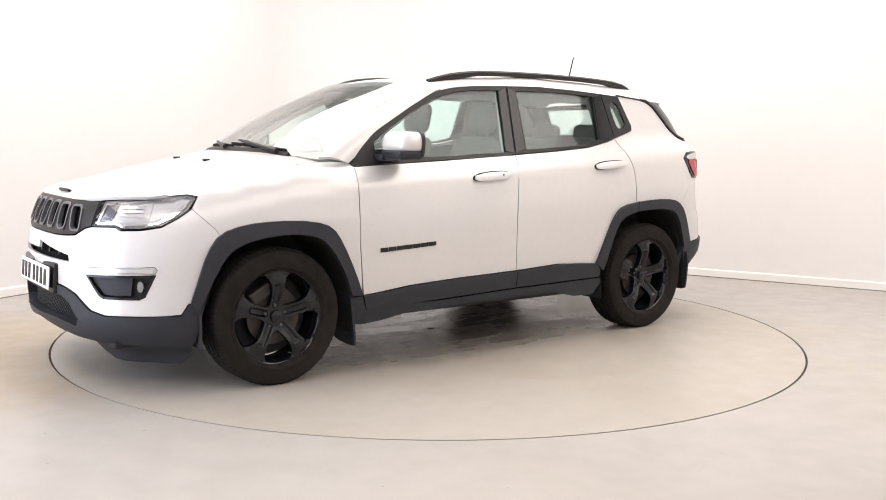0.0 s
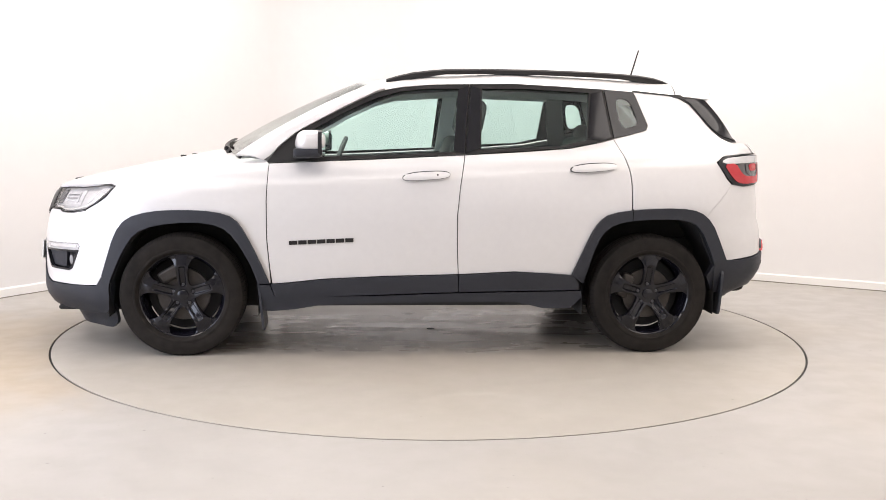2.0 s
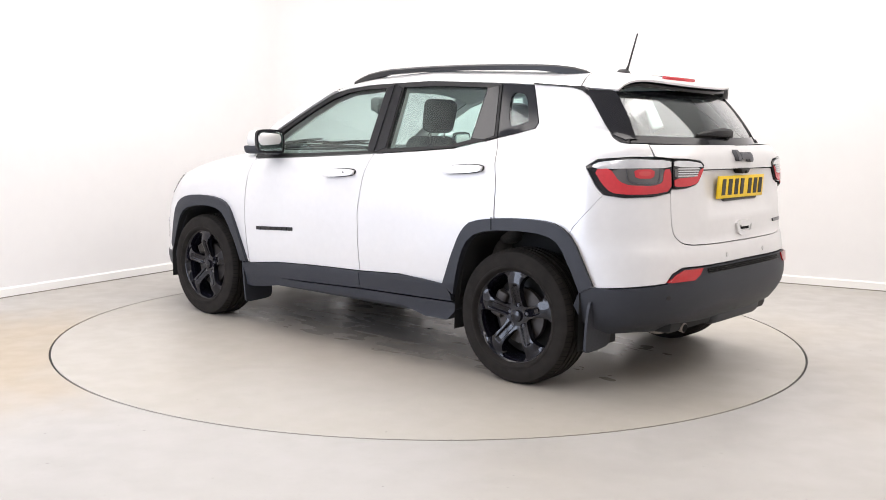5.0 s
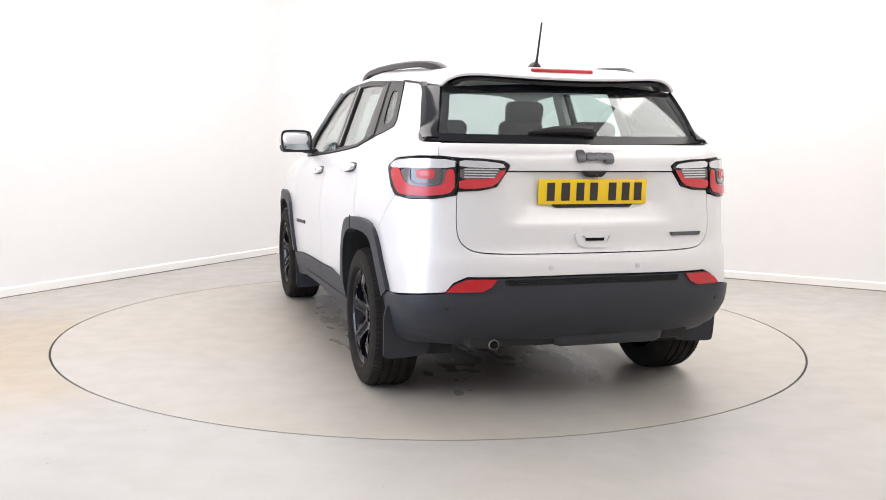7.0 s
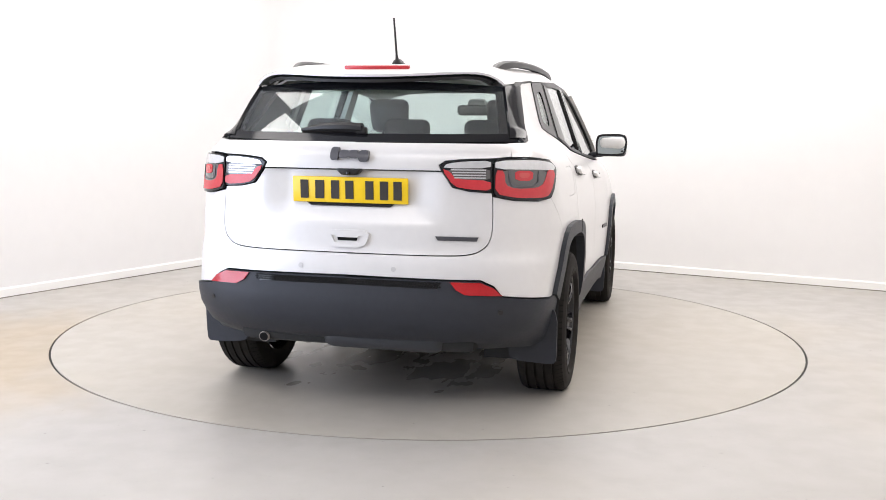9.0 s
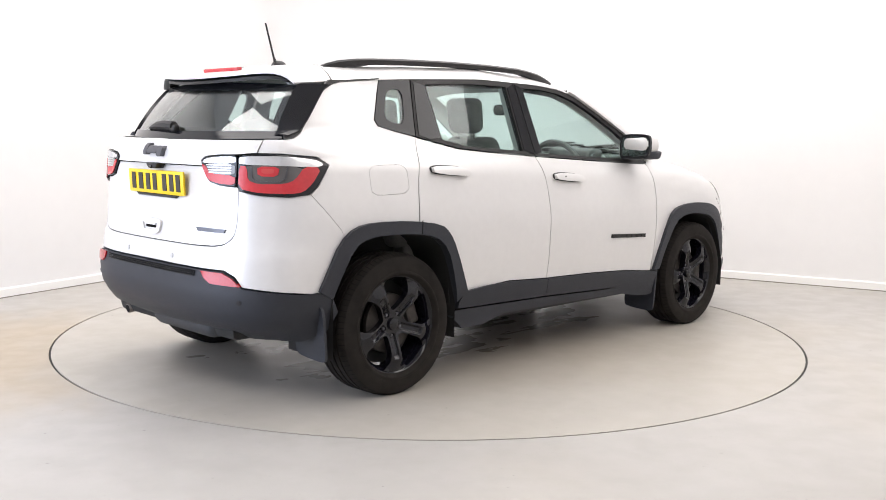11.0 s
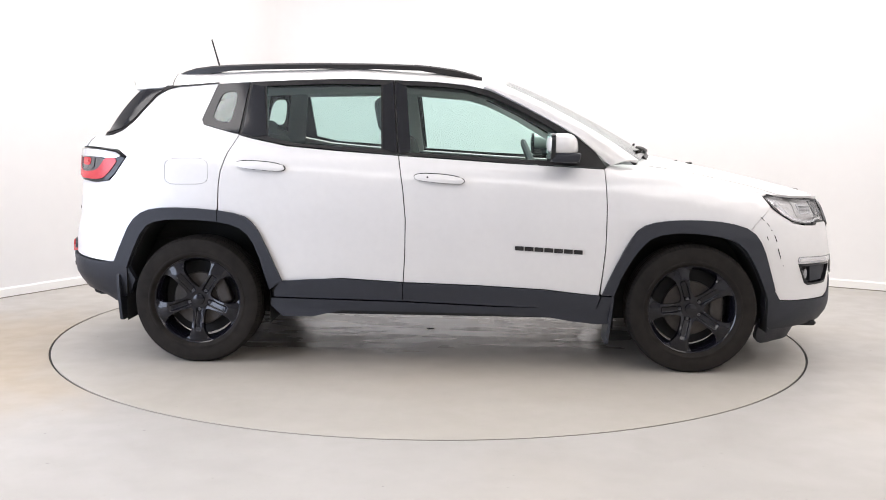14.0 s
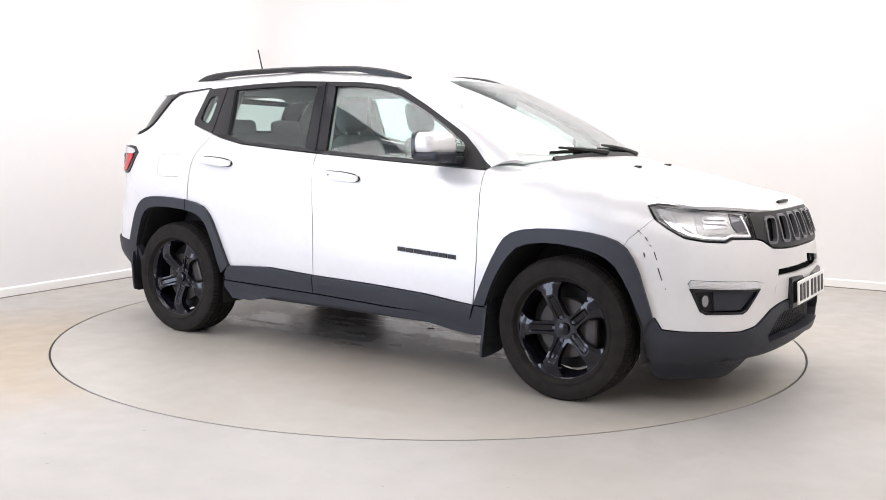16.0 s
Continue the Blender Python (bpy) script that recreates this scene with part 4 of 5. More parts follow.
lamp_pieces("tail_lamp", LAMP_OUT, [
    ("clear_lens", [(-1.735, 1.104), (-1.775, 1.122), (-1.93, 1.136), (-2.148, 1.132), (-2.148, 1.103), (-1.93, 1.101), (-1.77, 1.094)], CLEAR_LENS, 0.004, "clear upper lens"),
    ("smoked_lens", [(-1.81, 1.094), (-2.145, 1.099), (-2.145, 1.030), (-2.05, 1.008), (-1.93, 1.005), (-1.87, 1.02)], SMOKED, 0.003, "smoked inner lens"),
    ("red_lens", [(-1.752, 1.086), (-1.825, 1.092), (-1.872, 1.034), (-1.92, 1.016), (-2.05, 1.014), (-2.105, 1.030), (-2.112, 1.090), (-2.146, 1.092), (-2.148, 1.0), (-2.05, 0.983), (-1.9, 0.980), (-1.84, 0.987), (-1.795, 1.026)], RED, 0.005, "red lens band"),
    ("chrome_line", [(-1.905, 1.090), (-1.911, 1.090), (-1.918, 1.045), (-1.95, 1.030), (-2.055, 1.030), (-2.078, 1.044), (-2.083, 1.090), (-2.089, 1.090), (-2.085, 1.041), (-2.06, 1.025), (-1.948, 1.025), (-1.912, 1.041)], GREY_TRIM, 0.006, "thin grey line round the lens core"),
    ("red_block", [(-1.945, 1.092), (-2.055, 1.094), (-2.052, 1.052), (-1.955, 1.050)], RED, 0.006, "red centre lens"),
    ("lens_core", [(-1.97, 1.084), (-2.035, 1.085), (-2.032, 1.064), (-1.975, 1.063)], RED_PALE, 0.008, "paler red lens core"),
])
lamp_pieces("inner_tail_lamp", LAMP_IN, [
    ("clear_lens", [(-2.175, 1.131), (-2.28, 1.128), (-2.365, 1.118), (-2.378, 1.104), (-2.175, 1.108)], CLEAR_LENS, 0.003, "clear upper lens"),
    ("smoked_lens", [(-2.175, 1.105), (-2.372, 1.101), (-2.335, 1.055), (-2.175, 1.050)], SMOKED, 0.003, "smoked inner lens"),
    ("red_lens", [(-2.175, 1.048), (-2.33, 1.054), (-2.355, 1.085), (-2.383, 1.095), (-2.333, 1.030), (-2.268, 1.018), (-2.175, 1.014)], RED, 0.005, "red lens band"),
] + [("lens_rib", [(-2.195, z), (-2.35 + (1.1 - z) * 0.5, z), (-2.35 + (1.1 - z) * 0.5, z - 0.005), (-2.195, z - 0.005)], CLEAR_LENS, 0.006, "thin pale lens rib") for z in (1.098, 1.087, 1.076, 1.065)])

# number plate, handle, wiper and badges on the tail
plate = part("number_plate", block(0.012, 0.52, 0.111, 0.004, 2, (-2.085, 0, 1.0), turn=(0, -3, 0)), YELLOW, car, "yellow number plate with dark bars")
for k, (y, w) in enumerate([(0.205, 0.05), (0.135, 0.055), (0.065, 0.05), (0.0, 0.05), (-0.09, 0.05), (-0.155, 0.05), (-0.215, 0.05)]):
    part("plate_bar", block(0.003, w * 0.72, 0.079, 0, 1, (-2.0925, y, 1.0005), turn=(0, -3, 0)), INK, plate)
part("plate_lip", block(0.02, 0.40, 0.016, 0.004, 1, (-2.077, 0.0, 0.938), lambda v: (v.x, v.y * (0.9 if v.z < 0 else 1), v.z)), GLOSS_BLACK, car, "dark strip under the number plate")
cam_pod = part("reversing_camera", block(0.05, 0.12, 0.028, 0.008, 2, (-2.085, 0.0, 1.078), lambda v: (v.x, v.y * (0.55 if v.z < 0 else 1), v.z)), SATIN_BLACK, car, "small black reversing camera pod")
part("camera_lens", block(0.01, 0.016, 0.014, 0.004, 2, (-2.112, 0.0, 1.072)), GLOSS_BLACK, cam_pod)
HANDLE = [(TAIL + 0.105, 0.832), (TAIL - 0.105, 0.832), (TAIL - 0.08, 0.757), (TAIL + 0.08, 0.757)]
part("tailgate_handle", sheet("tailgate_handle", chaikin(HANDLE, 2, 0.18), gate_skin, [[(TAIL + 0.072, 0.808), (TAIL + 0.052, 0.808), (TAIL + 0.048, 0.800), (TAIL - 0.048, 0.800), (TAIL - 0.052, 0.808), (TAIL - 0.072, 0.808), (TAIL - 0.056, 0.778), (TAIL + 0.056, 0.778)]], 0.012, 0.02, 0.02, 0), PAINT, gate, "white tailgate handle surround")
part("handle_recess", sheet("handle_recess", [(TAIL + 0.08, 0.815), (TAIL - 0.08, 0.815), (TAIL - 0.065, 0.775), (TAIL + 0.065, 0.775)], gate_skin, (), 0.003, 0.004, 0.03, 0), PAINT, gate, "white handle recess")
part("handle_slot", sheet("handle_slot", [(TAIL + 0.046, 0.803), (TAIL - 0.046, 0.803), (TAIL - 0.043, 0.786), (TAIL + 0.043, 0.786)], gate_skin, (), 0.007, 0.004, 0.03, 0), PIT, gate, "dark slot under the handle")
part("badge_strip", both(sheet("badge_strip", [(-2.412, 0.816), (-2.224, 0.814), (-2.232, 0.797), (-2.40, 0.799)], gate_skin, (), 0.007, 0.008, 0.03, 0), "badge_strip"), GREY_TRIM, gate, "dark badge strip")
for y, w, lo, hi in ((0.066, 0.034, 1.128, 1.182), (0.022, 0.042, 1.136, 1.170), (-0.022, 0.042, 1.136, 1.170), (-0.066, 0.042, 1.122, 1.170)):
    u = TAIL + y
    q = chaikin([(u + w / 2, hi), (u - w / 2, hi), (u - w / 2, lo), (u + w / 2, lo)], 2, 0.2)
    part("badge_block", sheet("badge_block", q, skin, (), 0.028, 0.03, 0.02, -0.001), GREY_TRIM, gate_up, "dark grey raised badge block")
vs, fs = tube([rear_at(0.12, -0.04, 0.03), rear_at(0.13, 0.08, 0.032), rear_at(0.125, 0.24, 0.03), rear_at(0.10, 0.42, 0.02)], [0.022, 0.023, 0.018, 0.007], 8)
wiper = part("rear_wiper", mesh_of("rear_wiper", vs, fs), SATIN_BLACK, car, "black rear wiper arm parked on the screen")
vs, fs = tube([rear_at(0.10, -0.06, 0.012), rear_at(0.10, 0.2, 0.012), rear_at(0.09, 0.41, 0.012)], 0.008, 6)
part("wiper_blade", mesh_of("wiper_blade", vs, fs), RUBBER, wiper)
part("wiper_cap", block(0.035, 0.05, 0.032, 0.011, 3, tuple(rear_at(0.10, -0.035, 0.022))), SATIN_BLACK, wiper)

# ---------------------------------------------------------------- car: nose
HEAD = [(1.70, 0.934), (1.745, 0.940), (1.86, 0.930), (2.02, 0.918), (2.245, 0.906), (2.252, 0.793), (2.115, 0.796), (2.085, 0.782), (1.98, 0.785), (1.88, 0.800), (1.80, 0.840), (1.75, 0.872)]
GRILLE = [(NOSE, 0.910), (2.44, 0.910), (2.248, 0.905), (2.256, 0.794), (2.30, 0.784), (2.37, 0.748), (2.45, 0.741), (2.53, 0.738), (NOSE, 0.738)]
DRL = [(1.899, 0.600), (1.911, 0.616), (2.238, 0.606), (2.285, 0.594), (2.262, 0.572), (1.91, 0.582)]
FOG = [(1.905, 0.579), (2.266, 0.569), (2.19, 0.475), (2.165, 0.460), (1.985, 0.460), (1.957, 0.474)]
SLOT = [(2.398, 0.618), (2.408, 0.648), (NOSE, 0.690), (NOSE, 0.652)]
BLACK_LINE = [(1.764, 0.440), (1.796, 0.390), (1.87, 0.385), (2.155, 0.384), (2.235, 0.403), (2.34, 0.470), (2.41, 0.490), (2.48, 0.50), (NOSE, 0.505)]


def whole_slot(half):
    return half + [(2 * NOSE - u, z) for u, z in reversed(half[:2])]


bumper_arch = [p for p in lower_in(ARCH_F_OUT) if p[0] > 1.645]
mid_part("front_bumper", [(NOSE, 0.734), (2.53, 0.734), (2.45, 0.737), (2.37, 0.744), (2.30, 0.780), (2.256, 0.789), (2.115, 0.792), (2.085, 0.777), (1.98, 0.780), (1.88, 0.795), (1.80, 0.836), (1.75, 0.868), (1.735, 0.880), (1.632, 0.787), (1.602, 0.745)] + bumper_arch[::-1] + BLACK_LINE, PAINT, "white front bumper",
         [whole_slot(SLOT), DRL, FOG], res=0.035, gap=0.001)
lower_front = mid_part("lower_front_bumper", [(NOSE, 0.502), (2.48, 0.497), (2.41, 0.487), (2.34, 0.467), (2.235, 0.400), (2.155, 0.381), (1.798, 0.386), (1.764, 0.436), (1.70, 0.46), (1.705, 0.36), (1.73, 0.25), (1.76, 0.225), (2.0, 0.232), (2.37, 0.255), (2.6, 0.285), (NOSE, 0.30)], PLASTIC, "grained black lower front bumper",
                       [whole([(NOSE, 0.452), (2.455, 0.450), (2.40, 0.425), (2.318, 0.352), (2.345, 0.315), (2.52, 0.336), (NOSE, 0.330)])], off=0.008, thick=0.05)
part("lower_mesh", sheet("lower_mesh", whole([(NOSE, 0.49), (2.20, 0.47), (2.10, 0.36), (2.14, 0.27), (NOSE, 0.27)]), skin, (), -0.043, 0.01, 0.06, 0), PIT, lower_front, "dark mesh behind the lower opening")
vs, fs = [], []
for i in range(-22, 23):
    for s in (0.16, -0.16):
        u = NOSE + i * 0.021
        q = [skin(u + s * (k - 0.5) + dx, 0.315 + 0.15 * k, -0.036) for k in (0.0, 1.0) for dx in (-0.002, 0.002)]
        vs += q
        n = len(vs)
        fs.append((n - 4, n - 3, n - 1, n - 2))
part("wire_mesh", mesh_of("wire_mesh", vs, fs), PLASTIC, lower_front, "crossed wire mesh in the lower opening")
part("slot_backing", sheet("slot_backing", whole([(NOSE, 0.725), (2.38, 0.69), (2.36, 0.58), (NOSE, 0.61)]), skin, (), -0.04, 0.01, 0.06, 0), PIT, car, "dark upper air slot")
for i in range(-2, 3):
    u = NOSE + i * 0.13
    part("slot_rib", sheet("slot_rib", [(u - 0.008, 0.69), (u + 0.008, 0.69), (u + 0.008, 0.64), (u - 0.008, 0.64)], skin, (), -0.012, 0.02, 0.05, 0), SATIN_BLACK, car)
side_part("air_dam", chaikin([(1.735, 0.29), (2.46, 0.29), (2.42, 0.17), (2.30, 0.122), (1.80, 0.122), (1.74, 0.16)], 1, 0.12), PLASTIC, "black air dam under the nose", off=-0.07, thick=0.03, gap=0)
part("nose_tray", block(0.5, 1.25, 0.03, 0.01, 1, (1.80, 0, 0.235)), DARK, car, "dark tray under the nose")

# grille with seven slots
slots = []
for i in range(-3, 4):
    u = NOSE + i * 0.131
    w, lean = 0.048, -0.006 * i
    zt = 0.893 - 0.001 * i * i
    slots.append([(u - w + lean, zt), (u + w + lean, zt), (u + w * 0.86 - lean, 0.768), (u - w * 0.86 - lean, 0.768)])
grille = part("grille", sheet("grille", whole(GRILLE), skin, [chaikin(s, 2, 0.15) for s in slots], 0.004, 0.03, 0.03), SATIN_BLACK, car, "black seven-slot radiator grille")
for s in slots:
    outer = chaikin(s, 2, 0.15)
    part("slot_frame", sheet("slot_frame", outer, skin, [shrink(outer, 0.006)], 0.010, 0.02, 0.03, -0.004), SLOT_RIM, grille, "dull silver slot rim")
    part("slot_mesh", sheet("slot_mesh", outer, skin, (), -0.022, 0.004, 0.05, -0.004), PIT, grille, "black honeycomb slot insert")
    cells = []
    (u0, z0), (u1, z1) = outer.min(axis=0), outer.max(axis=0)
    vs, fs = [], []
    for r in range(9):
        for q in range(5):
            u, z = u0 + 0.010 + q * 0.016 + (0.008 if r % 2 else 0), z0 + 0.010 + r * 0.0135
            if not inside(shrink(outer, 0.008), [(u, z)])[0]:
                continue
            a = np.linspace(0, 2 * math.pi, 7)[:-1]
            for ring in (0.0088, 0.0066):
                vs += [skin(u + ring * math.cos(t), z + ring * math.sin(t), -0.020) for t in a]
            n = len(vs) - 12
            fs += [(n + k, n + (k + 1) % 6, n + 6 + (k + 1) % 6, n + 6 + k) for k in range(6)]
    part("honeycomb", mesh_of("honeycomb", vs, fs), GLOSS_BLACK, grille)

# headlamps: reflector bowl, projector, silver signature and a clear cover
for k in (1, -1):
    def put(nm, outline, mat, off, thick=0.006, gap=0.0, parent=None, label="", holes=()):
        me = sheet(nm, outline, skin, holes, off, thick, 0.03, gap)
        return part(nm, me if k > 0 else both(me, nm), mat, parent or car, label)
    base = put("headlamp", HEAD, LAMP_GREY, -0.026, 0.02, 0.0, None, "clear headlamp with silver reflectors in a black rim")
    rim_in = shrink(HEAD, 0.0055)
    put("lamp_rim", HEAD, GLOSS_BLACK, 0.003, 0.010, 0.001, base, "thin black lamp rim", [rim_in])
    put("lamp_bowl", [(1.80, 0.915), (2.02, 0.902), (2.20, 0.895), (2.20, 0.815), (2.1, 0.815), (1.95, 0.808), (1.86, 0.85)], LAMP_SILVER, -0.022, 0.004, 0, base, "silver lamp reflector")
    put("projector_bezel", [(1.93, 0.905), (2.12, 0.897), (2.14, 0.83), (2.06, 0.815), (1.95, 0.82)], LAMP_GREY, -0.018, 0.004, 0, base, "pale grey projector bezel")
    put("projector", [(1.97, 0.892), (2.10, 0.887), (2.11, 0.84), (1.98, 0.835)], CLEAR_LENS, -0.014, 0.006, 0, base, "ribbed projector lens")
    put("indicator_lens", [(1.735, 0.922), (1.80, 0.918), (1.87, 0.845), (1.90, 0.815), (1.82, 0.845), (1.77, 0.882)], CLEAR_LENS, -0.012, 0.004, 0, base, "pale outer indicator lens")
    put("lamp_signature", [(1.76, 0.890), (1.83, 0.838), (1.90, 0.810), (1.99, 0.795), (2.085, 0.793), (2.115, 0.806), (2.235, 0.803), (2.205, 0.892), (2.195, 0.892), (2.222, 0.812), (2.11, 0.815), (2.08, 0.802), (1.99, 0.804), (1.905, 0.819), (1.84, 0.848), (1.775, 0.895)], CHROME, -0.006, 0.008, 0, base, "bright silver light guide")
    put("lamp_wedge", [(2.13, 0.902), (2.195, 0.898), (2.215, 0.825), (2.16, 0.822), (2.135, 0.85)], GREY_TRIM, -0.014, 0.006, 0, base, "dark grey inner wedge")
    for z in (0.876, 0.858):
        put("lamp_fin", [(1.985, z + 0.003), (2.095, z), (2.095, z - 0.003), (1.985, z)], GREY_TRIM, -0.009, 0.004, 0, base)
    put("lamp_cover", rim_in, GLASS_LAMP, 0.001, 0.003, -0.002, base, "clear lamp cover")
    drl = put("day_lamp", DRL, CLEAR_LENS, 0.004, 0.02, 0.002, None, "slim clear day-running lamp")
    put("day_lamp_core", [(1.92, 0.605), (2.16, 0.600), (2.16, 0.588), (1.92, 0.592)], LAMP_SILVER, 0.007, 0.004, 0, drl)
    fog = put("fog_lamp_pocket", FOG, SATIN_BLACK, -0.035, 0.02, 0, None, "black fog lamp pocket in the bumper")
    put("pocket_rim", FOG, GLOSS_BLACK, 0.002, 0.04, 0.001, fog, "thin black pocket rim", [shrink(FOG, 0.012)])
    put("pocket_wedge", [(2.02, 0.565), (2.245, 0.556), (2.165, 0.478), (2.03, 0.478)], PLASTIC, -0.015, 0.02, 0, fog)
    c = [(1.985 + 0.015 * math.cos(a), 0.52 + 0.026 * math.sin(a)) for a in np.linspace(0, 2 * math.pi, 17)[:-1]]
    put("fog_lens", c, FOG_LENS, -0.015, 0.02, 0, fog, "round clear fog lamp lens")
holder = part("plate_holder", block(0.03, 0.56, 0.150, 0.01, 2, (2.216, 0, 0.526), lambda v: (v.x - 0.16 * abs(v.y) ** 2, v.y, v.z), (0, -4, 0)), GLOSS_BLACK, car, "black number plate holder")
front_plate = part("front_number_plate", block(0.008, 0.52, 0.111, 0.003, 1, (2.236, 0, 0.526), turn=(0, -4, 0)), WHITE_PLATE, car, "white number plate with dark bars")
for y in (0.205, 0.135, 0.065, 0.0, -0.09, -0.155, -0.215):
    part("plate_bar", block(0.003, 0.038, 0.079, 0, 1, (2.2408, y, 0.526), turn=(0, -4, 0)), INK, front_plate)
part("bonnet_badge", block(0.015, 0.17, 0.03, 0.006, 2, (2.072, 0, 0.932), turn=(0, 50, 0)), SATIN_BLACK, bonnet, "dark grey maker badge on the bonnet")
for y in (-0.21, 0.21):
    x = 1.405
    part("washer_jet", block(0.035, 0.03, 0.012, 0.004, 1, (x, y, float(bonnet_at((x - 1.135) / 0.98, y / 0.705)[2]) + 0.003)), SATIN_BLACK, bonnet, "small black washer jet")
c = [(2.40 + 0.024 * math.cos(a), 0.555 + 0.024 * math.sin(a)) for a in np.linspace(0, 2 * math.pi, 25)[:-1]]
part("tow_eye_cover", both(sheet("tow_eye_cover", c, skin, (), 0.0015, 0.006, 0.03, 0), "tow_eye_cover"), PAINT, car, "round painted tow eye cover")
# chipped crack in the paint of the right front corner
for u, z, du, dz in ((1.665, 0.83, 0.02, -0.018), (1.70, 0.80, 0.016, -0.018), (1.725, 0.765, 0.005, -0.006), (1.745, 0.735, 0.014, -0.035), (1.765, 0.665, 0.02, -0.055), (1.70, 0.73, 0.006, -0.02), (1.80, 0.575, 0.003, -0.004)):
    q = [(u, z), (u + 0.005, z), (u + du + 0.004, z + dz), (u + du, z + dz)]
    part("paint_chip", both(sheet("paint_chip", q, skin, (), 0.0015, 0.002, 0.02, 0), "paint_chip"), CHIP, car, "dark chip along a paint crack")
# front wipers
for a, c, lift in ((0.62, -0.02, 0.02), (-0.10, -0.60, 0.02)):
    vs, fs = tube([screen_at(0.0 + 0.02 * k, a + (c - a) * k / 4, lift) for k in range(5)], [0.014, 0.012, 0.011, 0.010, 0.006], 6)
    w = part("front_wiper", mesh_of("front_wiper", vs, fs), SATIN_BLACK, car, "black windscreen wiper parked on the scuttle")
    vs, fs = tube([screen_at(0.035 + 0.006 * k, a + 0.05 + (c - a - 0.15) * k / 4, 0.008) for k in range(5)], 0.008, 6)
    part("wiper_blade", mesh_of("wiper_blade", vs, fs), RUBBER, w)

# ---------------------------------------------------------------- car: handles, badges, mirrors, rails, aerial
for k in (1, -1):
    doors = (f_doors, r_doors)
    for d, (x0, z0, x1, z1) in enumerate(((0.108, 1.004, -0.159, 1.016), (-0.838, 1.056, -1.105, 1.072))):
        door = doors[d][0 if k > 0 else 1]
        cx, cz = (x0 + x1) / 2, (z0 + z1) / 2
        y = float(skin(cx, cz)[1])
        cup = chaikin([(cx - 0.06, cz + 0.032), (cx + 0.06, cz + 0.03), (cx + 0.075, cz), (cx + 0.05, cz - 0.03), (cx - 0.05, cz - 0.03), (cx - 0.075, cz)], 1)
        me = sheet("handle_cup", cup, skin, (), 0.001, 0.006, 0.03, 0)
        part("handle_cup", me if k > 0 else both(me, "handle_cup"), PAINT, door, "shallow handle cup")
        grip = [(0.134, -0.012), (0.125, 0.008), (0.06, 0.021), (-0.06, 0.022), (-0.122, 0.014), (-0.134, -0.002), (-0.11, -0.019), (0.10, -0.024)]
        grip = chaikin([(cx + a, cz + b - 0.055 * a) for a, b in grip], 2)
        me = sheet("door_handle", grip, lambda a, c, off: skin(a, c, off - 6.0 * (c - cz + 0.055 * (a - cx)) ** 2 - 0.5 * (a - cx) ** 2), (), 0.036, 0.016, 0.012, 0)
        h = part("door_handle", me if k > 0 else both(me, "door_handle"), PAINT, door, "white pull door handle")
        # Thin black outline under the grip, slightly larger than it.
        me = sheet("handle_outline", shrink(grip, -0.0035), skin, (), 0.003, 0.006, 0.03, 0)
        part("handle_outline", me if k > 0 else both(me, "handle_outline"), SATIN_BLACK, h, "thin black outline round the handle")
        for e in (-0.10, 0.10):
            me = sheet("handle_foot", [(cx + e - 0.02, cz - 0.012 - 0.055 * e), (cx + e + 0.02, cz - 0.012 - 0.055 * e), (cx + e + 0.02, cz + 0.012 - 0.055 * e), (cx + e - 0.02, cz + 0.012 - 0.055 * e)], skin, (), 0.022, 0.025, 0.03, 0)
            part("handle_foot", me if k > 0 else both(me, "handle_foot"), PAINT, h)
        if d == 0:
            part("key_button", block(0.010, 0.004, 0.010, 0.002, 1, (cx - 0.06 , k * (y + 0.0345), cz + 0.006)), SATIN_BLACK, h)
    vs0 = [(0.733 - i * 0.0515, 0.0455) for i in range(7)]
    for i, (x, w) in enumerate(vs0):
        z = 0.634 + 0.00285 * i * 0.9
        q = [(x, z + 0.011), (x - w, z + 0.013), (x - w, z - 0.009), (x, z - 0.011)]
        me = sheet("badge_block", q, skin, (), 0.006, 0.008, 0.03, 0)
        part("badge_block", me if k > 0 else both(me, "badge_block"), SATIN_BLACK, f_doors[0 if k > 0 else 1], "raised black badge block")
    # mirror
    cap = block(0.180, 0.205, 0.118, 0.045, 4, (0.622, k * 0.905, 1.196), lambda v: (v.x + (0.02 if v.x > 0 else -0.005) * (-1 if v.z > 0 and v.x > 0 else 0) - 0.03 * (1 if k * v.y > 0 and v.x > 0 else 0), v.y, v.z * (0.92 if k * v.y > 0 else 1)))
    mirror = part("door_mirror", cap, PAINT, car, "white door mirror with a black lower shell")
    part("mirror_foot", block(0.165, 0.200, 0.05, 0.018, 3, (0.622, k * 0.903, 1.130), lambda v: (v.x * (0.86 if v.z < 0 else 1), v.y * (0.9 if v.z < 0 else 1), v.z)), PLASTIC, mirror, "black lower mirror shell")
    part("mirror_arm", block(0.10, 0.09, 0.035, 0.012, 2, (0.66, k * 0.80, 1.115)), PLASTIC, mirror, "black mirror arm")
    face = chaikin([(0.798, 1.115), (0.800, 1.243), (0.85, 1.259), (0.985, 1.259), (1.012, 1.235), (1.012, 1.145), (0.985, 1.104), (0.82, 1.104)], 2)
    back = lambda a, c, off: (0.543 - off + 0.06 * (a - 0.91), a, c)
    for nm, outline, mat, off, label in (("mirror_rim", shrink(face, 0.004), MIRROR_SHELL, 0.0, "black mirror rim"), ("mirror_glass", shrink(face, 0.018), MIRROR, 0.003, "mirror glass")):
        me = sheet(nm, outline, back, (), off, 0.02, 0.03, 0)
